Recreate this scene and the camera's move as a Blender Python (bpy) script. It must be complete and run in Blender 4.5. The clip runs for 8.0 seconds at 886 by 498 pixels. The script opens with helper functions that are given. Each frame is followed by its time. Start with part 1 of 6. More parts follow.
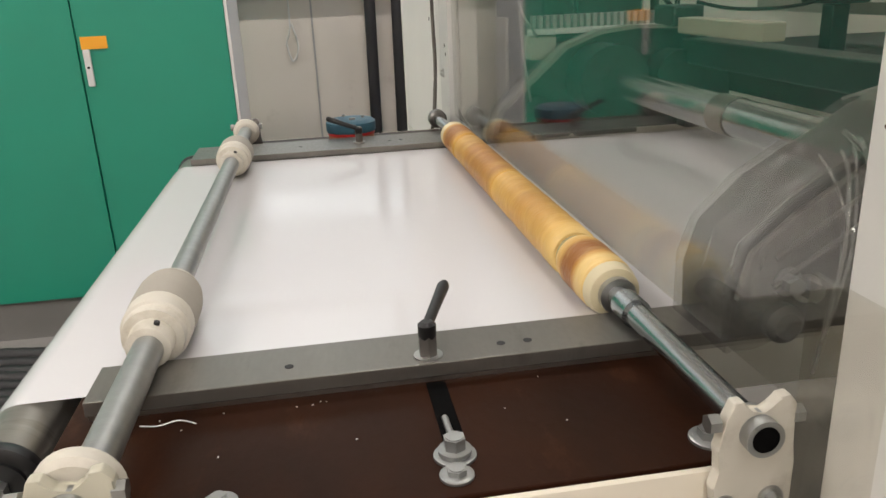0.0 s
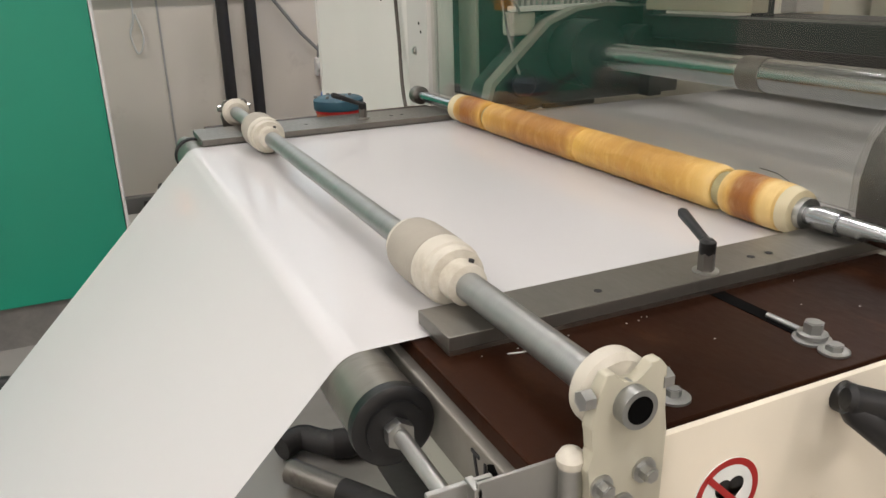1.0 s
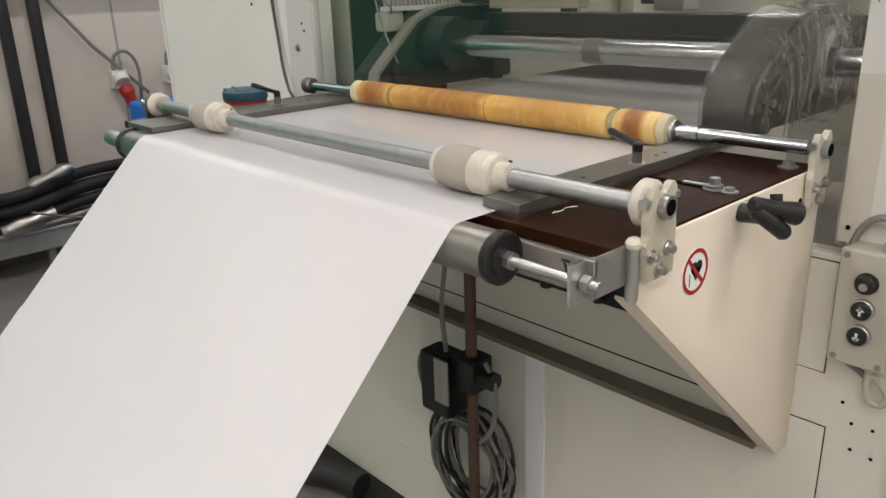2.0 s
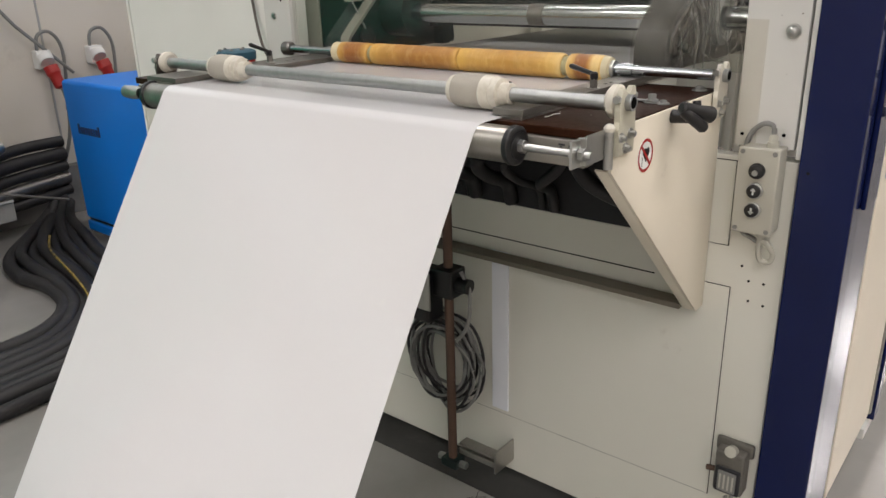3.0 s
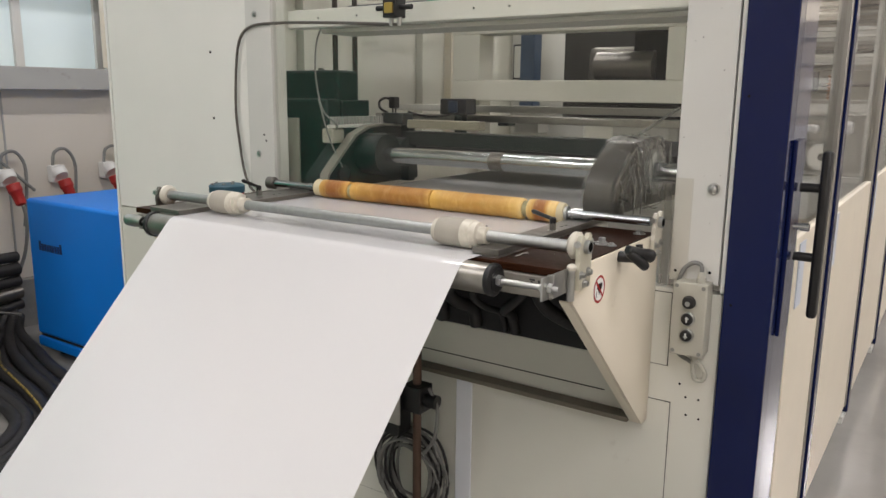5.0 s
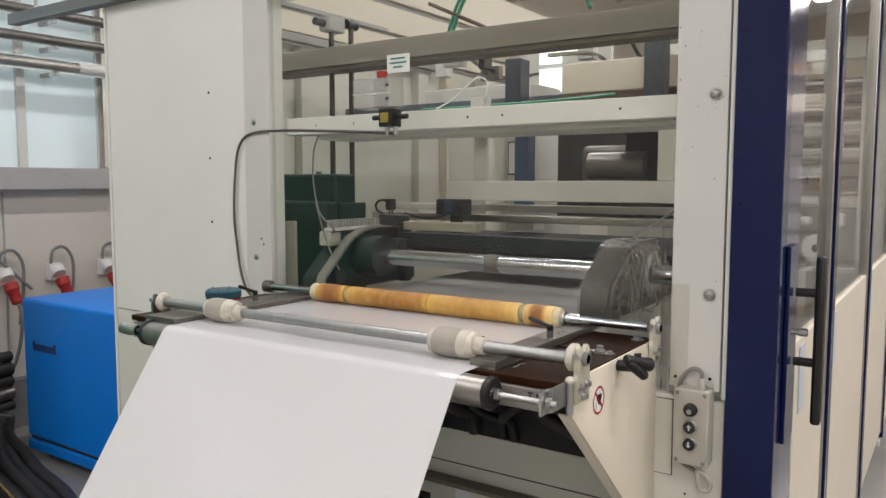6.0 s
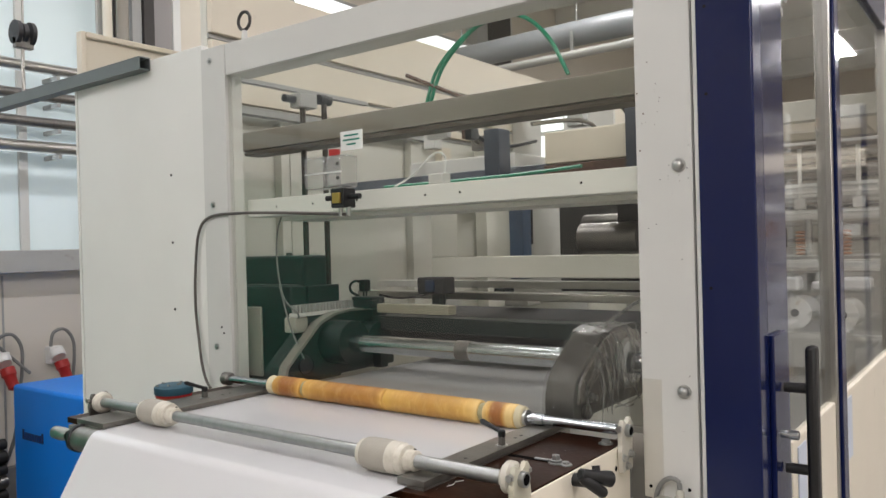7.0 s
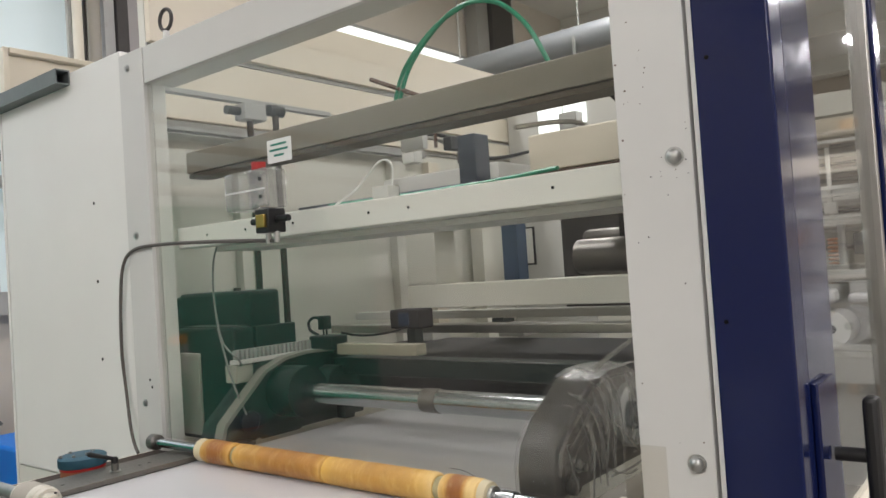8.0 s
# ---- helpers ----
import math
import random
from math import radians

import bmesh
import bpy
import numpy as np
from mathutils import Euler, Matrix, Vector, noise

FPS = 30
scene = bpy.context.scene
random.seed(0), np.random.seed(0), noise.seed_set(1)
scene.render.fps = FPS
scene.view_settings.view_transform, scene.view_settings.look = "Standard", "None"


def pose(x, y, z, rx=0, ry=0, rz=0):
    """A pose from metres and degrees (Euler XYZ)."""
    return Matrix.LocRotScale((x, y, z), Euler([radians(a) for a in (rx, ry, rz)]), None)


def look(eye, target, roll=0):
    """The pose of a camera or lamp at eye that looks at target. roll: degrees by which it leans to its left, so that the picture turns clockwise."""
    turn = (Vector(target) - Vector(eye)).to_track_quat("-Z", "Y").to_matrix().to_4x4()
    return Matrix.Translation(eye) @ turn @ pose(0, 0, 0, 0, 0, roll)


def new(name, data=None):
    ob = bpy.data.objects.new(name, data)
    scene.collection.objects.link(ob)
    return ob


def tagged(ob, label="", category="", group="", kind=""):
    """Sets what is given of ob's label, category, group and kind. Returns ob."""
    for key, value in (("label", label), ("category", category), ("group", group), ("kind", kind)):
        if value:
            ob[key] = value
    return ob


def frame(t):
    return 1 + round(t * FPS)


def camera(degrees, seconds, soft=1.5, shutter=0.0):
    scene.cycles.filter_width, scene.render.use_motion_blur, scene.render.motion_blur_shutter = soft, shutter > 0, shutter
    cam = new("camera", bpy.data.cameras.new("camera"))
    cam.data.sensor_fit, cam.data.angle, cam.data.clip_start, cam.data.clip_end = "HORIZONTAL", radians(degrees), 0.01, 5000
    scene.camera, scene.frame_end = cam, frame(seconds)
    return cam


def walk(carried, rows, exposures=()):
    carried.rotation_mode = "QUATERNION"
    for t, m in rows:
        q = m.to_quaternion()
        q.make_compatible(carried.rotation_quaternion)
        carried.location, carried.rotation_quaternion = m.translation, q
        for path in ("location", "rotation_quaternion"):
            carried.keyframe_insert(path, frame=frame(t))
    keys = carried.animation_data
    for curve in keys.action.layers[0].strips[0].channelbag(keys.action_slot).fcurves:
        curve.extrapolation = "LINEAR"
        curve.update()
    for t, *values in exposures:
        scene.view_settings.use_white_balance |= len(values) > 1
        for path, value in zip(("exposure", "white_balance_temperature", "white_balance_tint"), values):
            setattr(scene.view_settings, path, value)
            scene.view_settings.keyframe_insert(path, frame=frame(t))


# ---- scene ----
cam = camera(60.1, 8.0)
PATH = [
    (0, (0.047, 0.057, 1.603), (0.331, 1.927, 0.955), -2.5),
    (0.5, (-0.234, 0.057, 1.603), (0.323, 1.863, 0.949), -2.4),
    (1, (-0.402, 0.13, 1.575), (0.371, 1.849, 0.905), -1.7),
    (1.5, (-0.695, 0.075, 1.568), (0.375, 1.622, 0.888), -2.1),
    (1.7, (-0.767, 0.052, 1.573), (0.396, 1.535, 0.906), -2.2),
    (2.8, (-1.215, -0.068, 1.53), (0.221, 1.148, 0.849), -1.3),
    (3, (-1.307, -0.097, 1.535), (0.144, 1.095, 0.845), -1.6),
    (3.5, (-1.484, -0.121, 1.522), (0.023, 0.984, 0.81), -1.5),
    (4, (-1.511, -0.14, 1.527), (0.031, 0.913, 0.81), -0.3),
    (4.2, (-1.53, -0.144, 1.551), (0.031, 0.906, 0.874), -0.1),
    (4.5, (-1.54, -0.141, 1.579), (0.052, 0.926, 1.009), 0.4),
    (5, (-1.548, -0.149, 1.617), (0.073, 0.954, 1.221), 0.6),
    (5.2, (-1.545, -0.15, 1.621), (0.082, 0.962, 1.283), 0.6),
    (6.3, (-1.528, -0.145, 1.693), (0.12, 0.983, 1.574), -0.4),
    (6.5, (-1.476, -0.154, 1.705), (0.159, 0.995, 1.621), -0.9),
    (7, (-1.251, -0.22, 1.72), (0.35, 0.979, 1.714), -1.5),
    (7.5, (-1.042, -0.198, 1.725), (0.526, 1.043, 1.763), -2.7),
    (8, (-0.82, -0.104, 1.726), (0.746, 1.139, 1.78), -3.8),
]
walk(cam, [(t, look(eye, target, roll)) for t, eye, target, roll in PATH],
     [(0.0, 0.16, 6680, 10), (1.0, 0.12, 6640, 10), (1.5, 0.05, 6580, 10), (3.0, 0.10, 6430, 10), (3.5, 0.08, 6430, 10), (4.5, 0.01, 6450, 10), (5.0, 0.04, 6430, 10), (6.5, 0.02, 6320, 10), (8.0, 0.02, 6260, 10)])

# ---- light ----
world = bpy.data.worlds.new("hall_world")
scene.world = world
world.use_nodes = True
wn = world.node_tree.nodes
sky = wn.new("ShaderNodeTexSky")
sky.sky_type, sky.sun_disc = "NISHITA", False
sky.sun_elevation, sky.sun_rotation = radians(35), radians(200)
world.node_tree.links.new(sky.outputs[0], wn["Background"].inputs[0])
wn["Background"].inputs[1].default_value = 0.1
scene.view_settings.exposure = 0.0

LAMPS = [(x, y) for x in (-5.4, -3.0, 0.6, 4.2) for y in (-3.9, -1.2, 2.9)] + [(8.4, -1.6), (12.6, -1.6)]
HALL_Z = 5.2
for lx, ly in LAMPS:
    d = bpy.data.lights.new("tube_light", "AREA")
    d.shape, d.size, d.size_y, d.energy, d.color = "RECTANGLE", 1.5, 0.22, 190 if lx > 8 else (55 if lx < -2 or ly < -1 else 50), (1.0, 0.945, 0.945)
    new("tube_light", d).matrix_world = pose(lx, ly, HALL_Z - 0.42)
# daylight through the high window band
d = bpy.data.lights.new("window_daylight", "AREA")
d.shape, d.size, d.size_y, d.energy, d.color = "RECTANGLE", 3.4, 1.6, 16, (0.86, 0.94, 1.0)
new("window_daylight", d).matrix_world = pose(0.6, 5.12, 3.0, -90, 0, 0)


# ---- materials ----
def mat(name, color, rough=0.5, metal=0.0, vary=0.06, scale=6.0, bump=0.0, bscale=60.0, stain=None, spec=0.5, stretch=(1, 1, 1)):
    m = bpy.data.materials.new(name)
    m.use_nodes = True
    n, l = m.node_tree.nodes, m.node_tree.links
    b = n["Principled BSDF"]
    tc = n.new("ShaderNodeTexCoord")
    mp = n.new("ShaderNodeMapping")
    mp.inputs["Scale"].default_value = stretch
    l.new(tc.outputs["Object"], mp.inputs[0])
    big = n.new("ShaderNodeTexNoise")
    big.inputs["Scale"].default_value, big.inputs["Detail"].default_value = scale, 5
    l.new(mp.outputs[0], big.inputs[0])
    fine = n.new("ShaderNodeTexNoise")
    fine.inputs["Scale"].default_value, fine.inputs["Detail"].default_value = bscale, 4
    l.new(mp.outputs[0], fine.inputs[0])
    ramp = n.new("ShaderNodeMix")
    ramp.data_type = "RGBA"
    ramp.inputs["A"].default_value = (*[c * (1 - vary * 1.6) for c in color], 1)
    ramp.inputs["B"].default_value = (*[min(1, c * (1 + vary)) for c in color], 1)
    l.new(big.outputs[0], ramp.inputs["Factor"])
    out = ramp.outputs["Result"]
    if stain:
        col, lo, hi, sc = stain
        s = n.new("ShaderNodeTexNoise")
        s.inputs["Scale"].default_value, s.inputs["Detail"].default_value, s.inputs["Roughness"].default_value = sc, 8, 0.65
        l.new(mp.outputs[0], s.inputs[0])
        mr = n.new("ShaderNodeMapRange")
        mr.inputs["From Min"].default_value, mr.inputs["From Max"].default_value = lo, hi
        l.new(s.outputs[0], mr.inputs[0])
        mx = n.new("ShaderNodeMix")
        mx.data_type = "RGBA"
        mx.inputs["B"].default_value = (*col, 1)
        l.new(mr.outputs[0], mx.inputs["Factor"])
        l.new(out, mx.inputs["A"])
        out = mx.outputs["Result"]
    l.new(out, b.inputs["Base Color"])
    rr = n.new("ShaderNodeMapRange")
    rr.inputs["To Min"].default_value, rr.inputs["To Max"].default_value = max(0.02, rough - 0.08), min(1, rough + 0.1)
    l.new(fine.outputs[0], rr.inputs[0])
    l.new(rr.outputs[0], b.inputs["Roughness"])
    b.inputs["Metallic"].default_value = metal
    b.inputs["Specular IOR Level"].default_value = spec
    if bump:
        bp = n.new("ShaderNodeBump")
        bp.inputs["Strength"].default_value, bp.inputs["Distance"].default_value = bump, 0.002
        l.new(fine.outputs[0], bp.inputs["Height"])
        l.new(bp.outputs[0], b.inputs["Normal"])
    return m


def glow(name, color, strength):
    m = bpy.data.materials.new(name)
    m.use_nodes = True
    b = m.node_tree.nodes["Principled BSDF"]
    b.inputs["Base Color"].default_value = (*color, 1)
    b.inputs["Emission Color"].default_value = (*color, 1)
    b.inputs["Emission Strength"].default_value = strength
    return m


def clear(name, color=(1, 1, 1), rough=0.02, gloss=0.03, tint=0.0, graze=0.80):
    """Thin clear sheet: mirror-like gloss over see-through."""
    m = bpy.data.materials.new(name)
    m.use_nodes = True
    n, l = m.node_tree.nodes, m.node_tree.links
    n.remove(n["Principled BSDF"])
    tr, gl, mx, fr = n.new("ShaderNodeBsdfTransparent"), n.new("ShaderNodeBsdfGlossy"), n.new("ShaderNodeMixShader"), n.new("ShaderNodeLayerWeight")
    pw, sc = n.new("ShaderNodeMath"), n.new("ShaderNodeMath")
    pw.operation, sc.operation = "POWER", "MULTIPLY_ADD"
    pw.inputs[1].default_value = 3.2
    sc.inputs[1].default_value, sc.inputs[2].default_value = graze, gloss
    df, m2 = n.new("ShaderNodeBsdfDiffuse"), n.new("ShaderNodeMixShader")
    tr.inputs[0].default_value = (*color, 1)
    gl.inputs["Roughness"].default_value = rough
    fr.inputs[0].default_value = 0.5
    l.new(fr.outputs["Facing"], pw.inputs[0]), l.new(pw.outputs[0], sc.inputs[0])
    df.inputs[0].default_value = (0.5, 0.5, 0.48, 1)
    m2.inputs[0].default_value = tint
    l.new(tr.outputs[0], m2.inputs[1]), l.new(df.outputs[0], m2.inputs[2])
    l.new(sc.outputs[0], mx.inputs[0]), l.new(m2.outputs[0], mx.inputs[1]), l.new(gl.outputs[0], mx.inputs[2])
    l.new(mx.outputs[0], n["Material Output"].inputs[0])
    return m


CREAM = mat("cream_enamel", (0.67, 0.665, 0.595), 0.42, 0, 0.04, 3, 0.05, 180, ((0.45, 0.42, 0.36), 0.66, 0.9, 7))
WARM = mat("ivory_enamel", (0.72, 0.66, 0.54), 0.4, 0, 0.05, 4, 0.04, 150, ((0.42, 0.36, 0.28), 0.64, 0.9, 9))
WHITE = mat("white_enamel", (0.76, 0.76, 0.72), 0.38, 0, 0.04, 3, 0.04, 160, ((0.5, 0.48, 0.43), 0.68, 0.92, 6))
PLATE = mat("grey_white_plate", (0.60, 0.60, 0.57), 0.4, 0.0, 0.05, 4, 0.05, 140, ((0.3, 0.28, 0.25), 0.68, 0.85, 14))
BEAMP = mat("dusty_beam_paint", (0.32, 0.295, 0.25), 0.55, 0, 0.08, 5, 0.05, 90, ((0.25, 0.22, 0.19), 0.6, 0.88, 9))
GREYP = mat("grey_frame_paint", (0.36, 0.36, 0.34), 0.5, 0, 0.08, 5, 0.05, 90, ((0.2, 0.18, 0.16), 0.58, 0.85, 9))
NAVY = mat("navy_enamel", (0.0045, 0.0095, 0.055), 0.13, 0, 0.1, 3, 0.02, 60, spec=0.28)
BLUE = mat("bright_blue_paint", (0.002, 0.20, 0.74), 0.42, 0, 0.06, 3, 0.04, 120)
GREEN = mat("green_cabinet_paint", (0.014, 0.27, 0.175), 0.33, 0, 0.07, 2, 0.05, 160)
DKGREEN = mat("dark_green_casting", (0.005, 0.0145, 0.0135), 0.42, 0, 0.15, 6, 0.1, 80)
STEEL = mat("brushed_steel", (0.46, 0.45, 0.42), 0.32, 1, 0.1, 5, 0.06, 60, ((0.25, 0.23, 0.2), 0.6, 0.85, 12), stretch=(1, 8, 1))
DARKSTEEL = mat("dark_rail_steel", (0.20, 0.19, 0.175), 0.4, 0.85, 0.15, 6, 0.08, 70, ((0.08, 0.07, 0.06), 0.55, 0.8, 14), stretch=(3, 1, 1))
DULL = mat("dull_galvanised_tube", (0.36, 0.37, 0.36), 0.42, 0.9, 0.12, 9, 0.08, 90, stretch=(1, 6, 1))
ZINC = mat("zinc_plated", (0.45, 0.455, 0.44), 0.37, 1, 0.08, 20, 0.03, 120)
CHROME = mat("ground_shaft", (0.45, 0.47, 0.485), 0.2, 1, 0.06, 12, 0.0, 500)
BROWN = mat("brown_hard_paper_sheet", (0.026, 0.0085, 0.0034), 0.36, 0, 0.5, 5, 0.08, 70, ((0.075, 0.03, 0.014), 0.60, 0.88, 8), spec=0.08, stretch=(2, 1, 1))
def film_mat():
    m = mat("white_film", (0.755, 0.75, 0.755), 0.07, 0, 0.02, 2, 0.10, 4, spec=0.42)
    n, l = m.node_tree.nodes, m.node_tree.links
    t, x = n.new("ShaderNodeBsdfTranslucent"), n.new("ShaderNodeMixShader")
    t.inputs[0].default_value = (0.74, 0.76, 0.75, 1)
    x.inputs[0].default_value = 0.22
    l.new(n["Principled BSDF"].outputs[0], x.inputs[1]), l.new(t.outputs[0], x.inputs[2])
    l.new(x.outputs[0], n["Material Output"].inputs[0])
    return m


FILM = film_mat()
VOID = mat("black_gap", (0.003, 0.003, 0.003), 0.95, spec=0.05)
RAILM = mat("scuffed_rail_steel", (0.205, 0.195, 0.175), 0.38, 0.8, 0.14, 6, 0.08, 70, ((0.13, 0.12, 0.105), 0.58, 0.85, 12), stretch=(3, 1, 1))
NYLON = mat("white_nylon", (0.58, 0.55, 0.47), 0.5, 0, 0.1, 14, 0.08, 90, ((0.36, 0.32, 0.24), 0.52, 0.8, 22))
TAPE = mat("beige_textile_tape", (0.36, 0.335, 0.285), 0.8, 0, 0.1, 20, 0.3, 300)
YELLOWED = mat("yellowed_plastic", (0.47, 0.45, 0.355), 0.35, 0, 0.06, 14, 0.04, 80)
BLACK = mat("black_plastic", (0.006, 0.006, 0.0065), 0.4, 0, 0.2, 10, 0.1, 120)
RUBBER = mat("dark_rubber_hose", (0.018, 0.017, 0.018), 0.6, 0, 0.2, 8, 0.2, 100, ((0.07, 0.065, 0.06), 0.6, 0.85, 10))
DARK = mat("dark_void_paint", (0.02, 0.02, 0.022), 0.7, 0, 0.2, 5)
GREYBOX = mat("grey_box_plastic", (0.42, 0.41, 0.35), 0.5, 0, 0.05, 8, 0.04, 150)
CABLE = mat("grey_cable", (0.20, 0.20, 0.19), 0.5, 0, 0.1, 8, 0.05, 80)
RUST = mat("brown_rusty_rod", (0.11, 0.065, 0.045), 0.6, 0.3, 0.2, 20, 0.15, 120)
RED = mat("red_plastic", (0.36, 0.014, 0.012), 0.4, 0, 0.06, 8)
FLOOR = mat("grey_coated_floor", (0.265, 0.256, 0.238), 0.16, 0, 0.15, 1.2, 0.05, 30, ((0.19, 0.183, 0.168), 0.48, 0.95, 2.2), spec=0.9)
WALLM = mat("beige_panel_wall", (0.66, 0.61, 0.535), 0.55, 0, 0.05, 1.5, 0.06, 60, ((0.38, 0.33, 0.28), 0.6, 0.9, 2.5))
PLINTHM = mat("grey_plinth_concrete", (0.20, 0.195, 0.185), 0.75, 0, 0.12, 3, 0.2, 40, ((0.1, 0.1, 0.1), 0.55, 0.8, 3))
ORANGE = mat("orange_label", (0.85, 0.38, 0.02), 0.5)
PINKWHITE = mat("off_white_plastic", (0.66, 0.66, 0.64), 0.4)
GLASS = clear("polycarbonate_guard", (0.955, 0.96, 0.935), 0.03, 0.014, 0.010)
SIDEPANE = clear("side_door_pane", (0.95, 0.955, 0.94), 0.02, 0.012, 0.004, 0.30)
WRAP = clear("crumpled_clear_film", (0.88, 0.87, 0.86), 0.3, 0.03, 0.05)
HAZY = clear("clear_plastic_cup", (0.88, 0.88, 0.87), 0.1, 0.07, 0.20)
TINTED = mat("grey_guard_plastic", (0.085, 0.078, 0.07), 0.4, 0, 0.3, 6, 0.1, 30)
COVER = mat("milky_grey_cover", (0.15, 0.138, 0.125), 0.28, 0, 0.2, 7, 0.08, 40)
PANE = glow("frosted_window_light", (0.62, 0.71, 0.72), 0.20)
TUBE = glow("fluorescent_tube", (1.0, 0.96, 0.9), 9.0)
LABEL = mat("paper_label", (0.75, 0.77, 0.74), 0.6)
HOSEGREEN = mat("green_air_hose", (0.02, 0.22, 0.12), 0.35)
YELLOWSTRIPE = mat("yellow_black_cord", (0.36, 0.25, 0.04), 0.6, 0, 0.5, 60, 0, 60, ((0.03, 0.028, 0.02), 0.5, 0.54, 45))


# orange felt sleeve: scorched bands near the ends
def sleeve_mat():
    m = mat("amber_sleeve", (0.56, 0.30, 0.07), 0.42, 0, 0.5, 18, 0.5, 120, ((0.90, 0.66, 0.26), 0.5, 0.72, 24), stretch=(1, 2, 1))
    n, l = m.node_tree.nodes, m.node_tree.links
    b = n["Principled BSDF"]
    old = b.inputs["Base Color"].links[0].from_socket
    tc = n.new("ShaderNodeTexCoord")
    sp = n.new("ShaderNodeSeparateXYZ")
    l.new(tc.outputs["Object"], sp.inputs[0])
    r = n.new("ShaderNodeValToRGB")
    mr = n.new("ShaderNodeMapRange")
    mr.inputs["From Min"].default_value, mr.inputs["From Max"].default_value = -0.45, 0.45
    l.new(sp.outputs["Y"], mr.inputs[0])
    l.new(mr.outputs[0], r.inputs[0])
    cream, gold, amber, brown = (0.80, 0.60, 0.25), (0.60, 0.345, 0.075), (0.37, 0.155, 0.020), (0.215, 0.050, 0.0045)
    dusk = (0.47, 0.245, 0.045)
    stops = [(0.0, cream), (0.036, cream), (0.046, (0.50, 0.22, 0.03)), (0.054, brown), (0.084, brown), (0.094, gold), (0.112, cream), (0.128, cream), (0.150, (0.72, 0.48, 0.14)), (0.18, gold), (0.30, dusk), (0.42, gold),
             (0.466, (0.76, 0.46, 0.09)), (0.478, gold), (0.50, amber), (0.66, (0.32, 0.125, 0.016)), (0.76, dusk), (0.815, gold), (0.838, gold), (0.858, amber), (0.875, brown), (0.925, brown), (0.945, dusk), (1.0, cream)]
    e = r.color_ramp.elements
    e[0].position, e[0].color = stops[0][0], (*stops[0][1], 1)
    e[1].position, e[1].color = stops[-1][0], (*stops[-1][1], 1)
    for p, c in stops[1:-1]:
        e.new(p).color = (*c, 1)
    mx = n.new("ShaderNodeMix")
    mx.data_type = "RGBA"
    mx.inputs["Factor"].default_value = 0.72
    l.new(old, mx.inputs["A"]), l.new(r.outputs[0], mx.inputs["B"])
    l.new(mx.outputs["Result"], b.inputs["Base Color"])
    return m


SLEEVE = sleeve_mat()


# ---- mesh helpers ----
def box(bm, x0, x1, y0, y1, z0, z1, bevel=0.0, seg=2, m=None):
    lay = bm.faces.layers.int.get("flat") or bm.faces.layers.int.new("flat")
    r = bmesh.ops.create_cube(bm, size=1, matrix=Matrix.Translation(((x0 + x1) / 2, (y0 + y1) / 2, (z0 + z1) / 2)) @ Matrix.Diagonal((abs(x1 - x0), abs(y1 - y0), abs(z1 - z0), 1)))
    vs = r["verts"]
    if bevel:
        es = list({e for v in vs for e in v.link_edges})
        g = bmesh.ops.bevel(bm, geom=es, offset=bevel, segments=seg, affect="EDGES", profile=0.5)
        vs = list({v for f in g["faces"] for v in f.verts})
        rim = set(g["faces"])
        for f in {f for v in vs for f in v.link_faces}:
            f[lay] = 0 if f in rim else 1
    if m is not None:
        bmesh.ops.transform(bm, matrix=m, verts=vs)
    return bm


def cyl(bm, a, b, r, seg=24, r2=None):
    a, b = Vector(a), Vector(b)
    d = b - a
    m = Matrix.Translation((a + b) / 2) @ d.to_track_quat("Z", "Y").to_matrix().to_4x4()
    bmesh.ops.create_cone(bm, cap_ends=True, segments=seg, radius1=r, radius2=r if r2 is None else r2, depth=d.length, matrix=m)
    return bm


def lathe(bm, a, b, profile, seg=32):
    """profile: (distance along a->b in metres, radius) rings, closed at both ends."""
    a, b = Vector(a), Vector(b)
    q = (b - a).to_track_quat("Z", "Y")
    ux, uy, uz = q @ Vector((1, 0, 0)), q @ Vector((0, 1, 0)), q @ Vector((0, 0, 1))
    rings = []
    for h, r in profile:
        rings.append([bm.verts.new(a + uz * h + (ux * math.cos(k * math.tau / seg) + uy * math.sin(k * math.tau / seg)) * r) for k in range(seg)])
    for p, q2 in zip(rings, rings[1:]):
        for k in range(seg):
            bm.faces.new((p[k], p[(k + 1) % seg], q2[(k + 1) % seg], q2[k]))
    bm.faces.new(rings[0][::-1])
    bm.faces.new(rings[-1])
    return bm


def prism(bm, poly, axis, a, b, bevel=0.0):
    """Extrudes a polygon of two coordinates along axis from a to b."""
    def put(p, v):
        return {"x": (v, p[0], p[1]), "y": (p[0], v, p[1]), "z": (p[0], p[1], v)}[axis]
    lo, hi = [bm.verts.new(put(p, a)) for p in poly], [bm.verts.new(put(p, b)) for p in poly]
    fs = [bm.faces.new(lo[::-1]), bm.faces.new(hi)]
    n = len(poly)
    for k in range(n):
        fs.append(bm.faces.new((lo[k], lo[(k + 1) % n], hi[(k + 1) % n], hi[k])))
    if bevel:
        es = list({e for f in fs for e in f.edges})
        bmesh.ops.bevel(bm, geom=es, offset=bevel, segments=2, affect="EDGES", profile=0.5)
    return bm


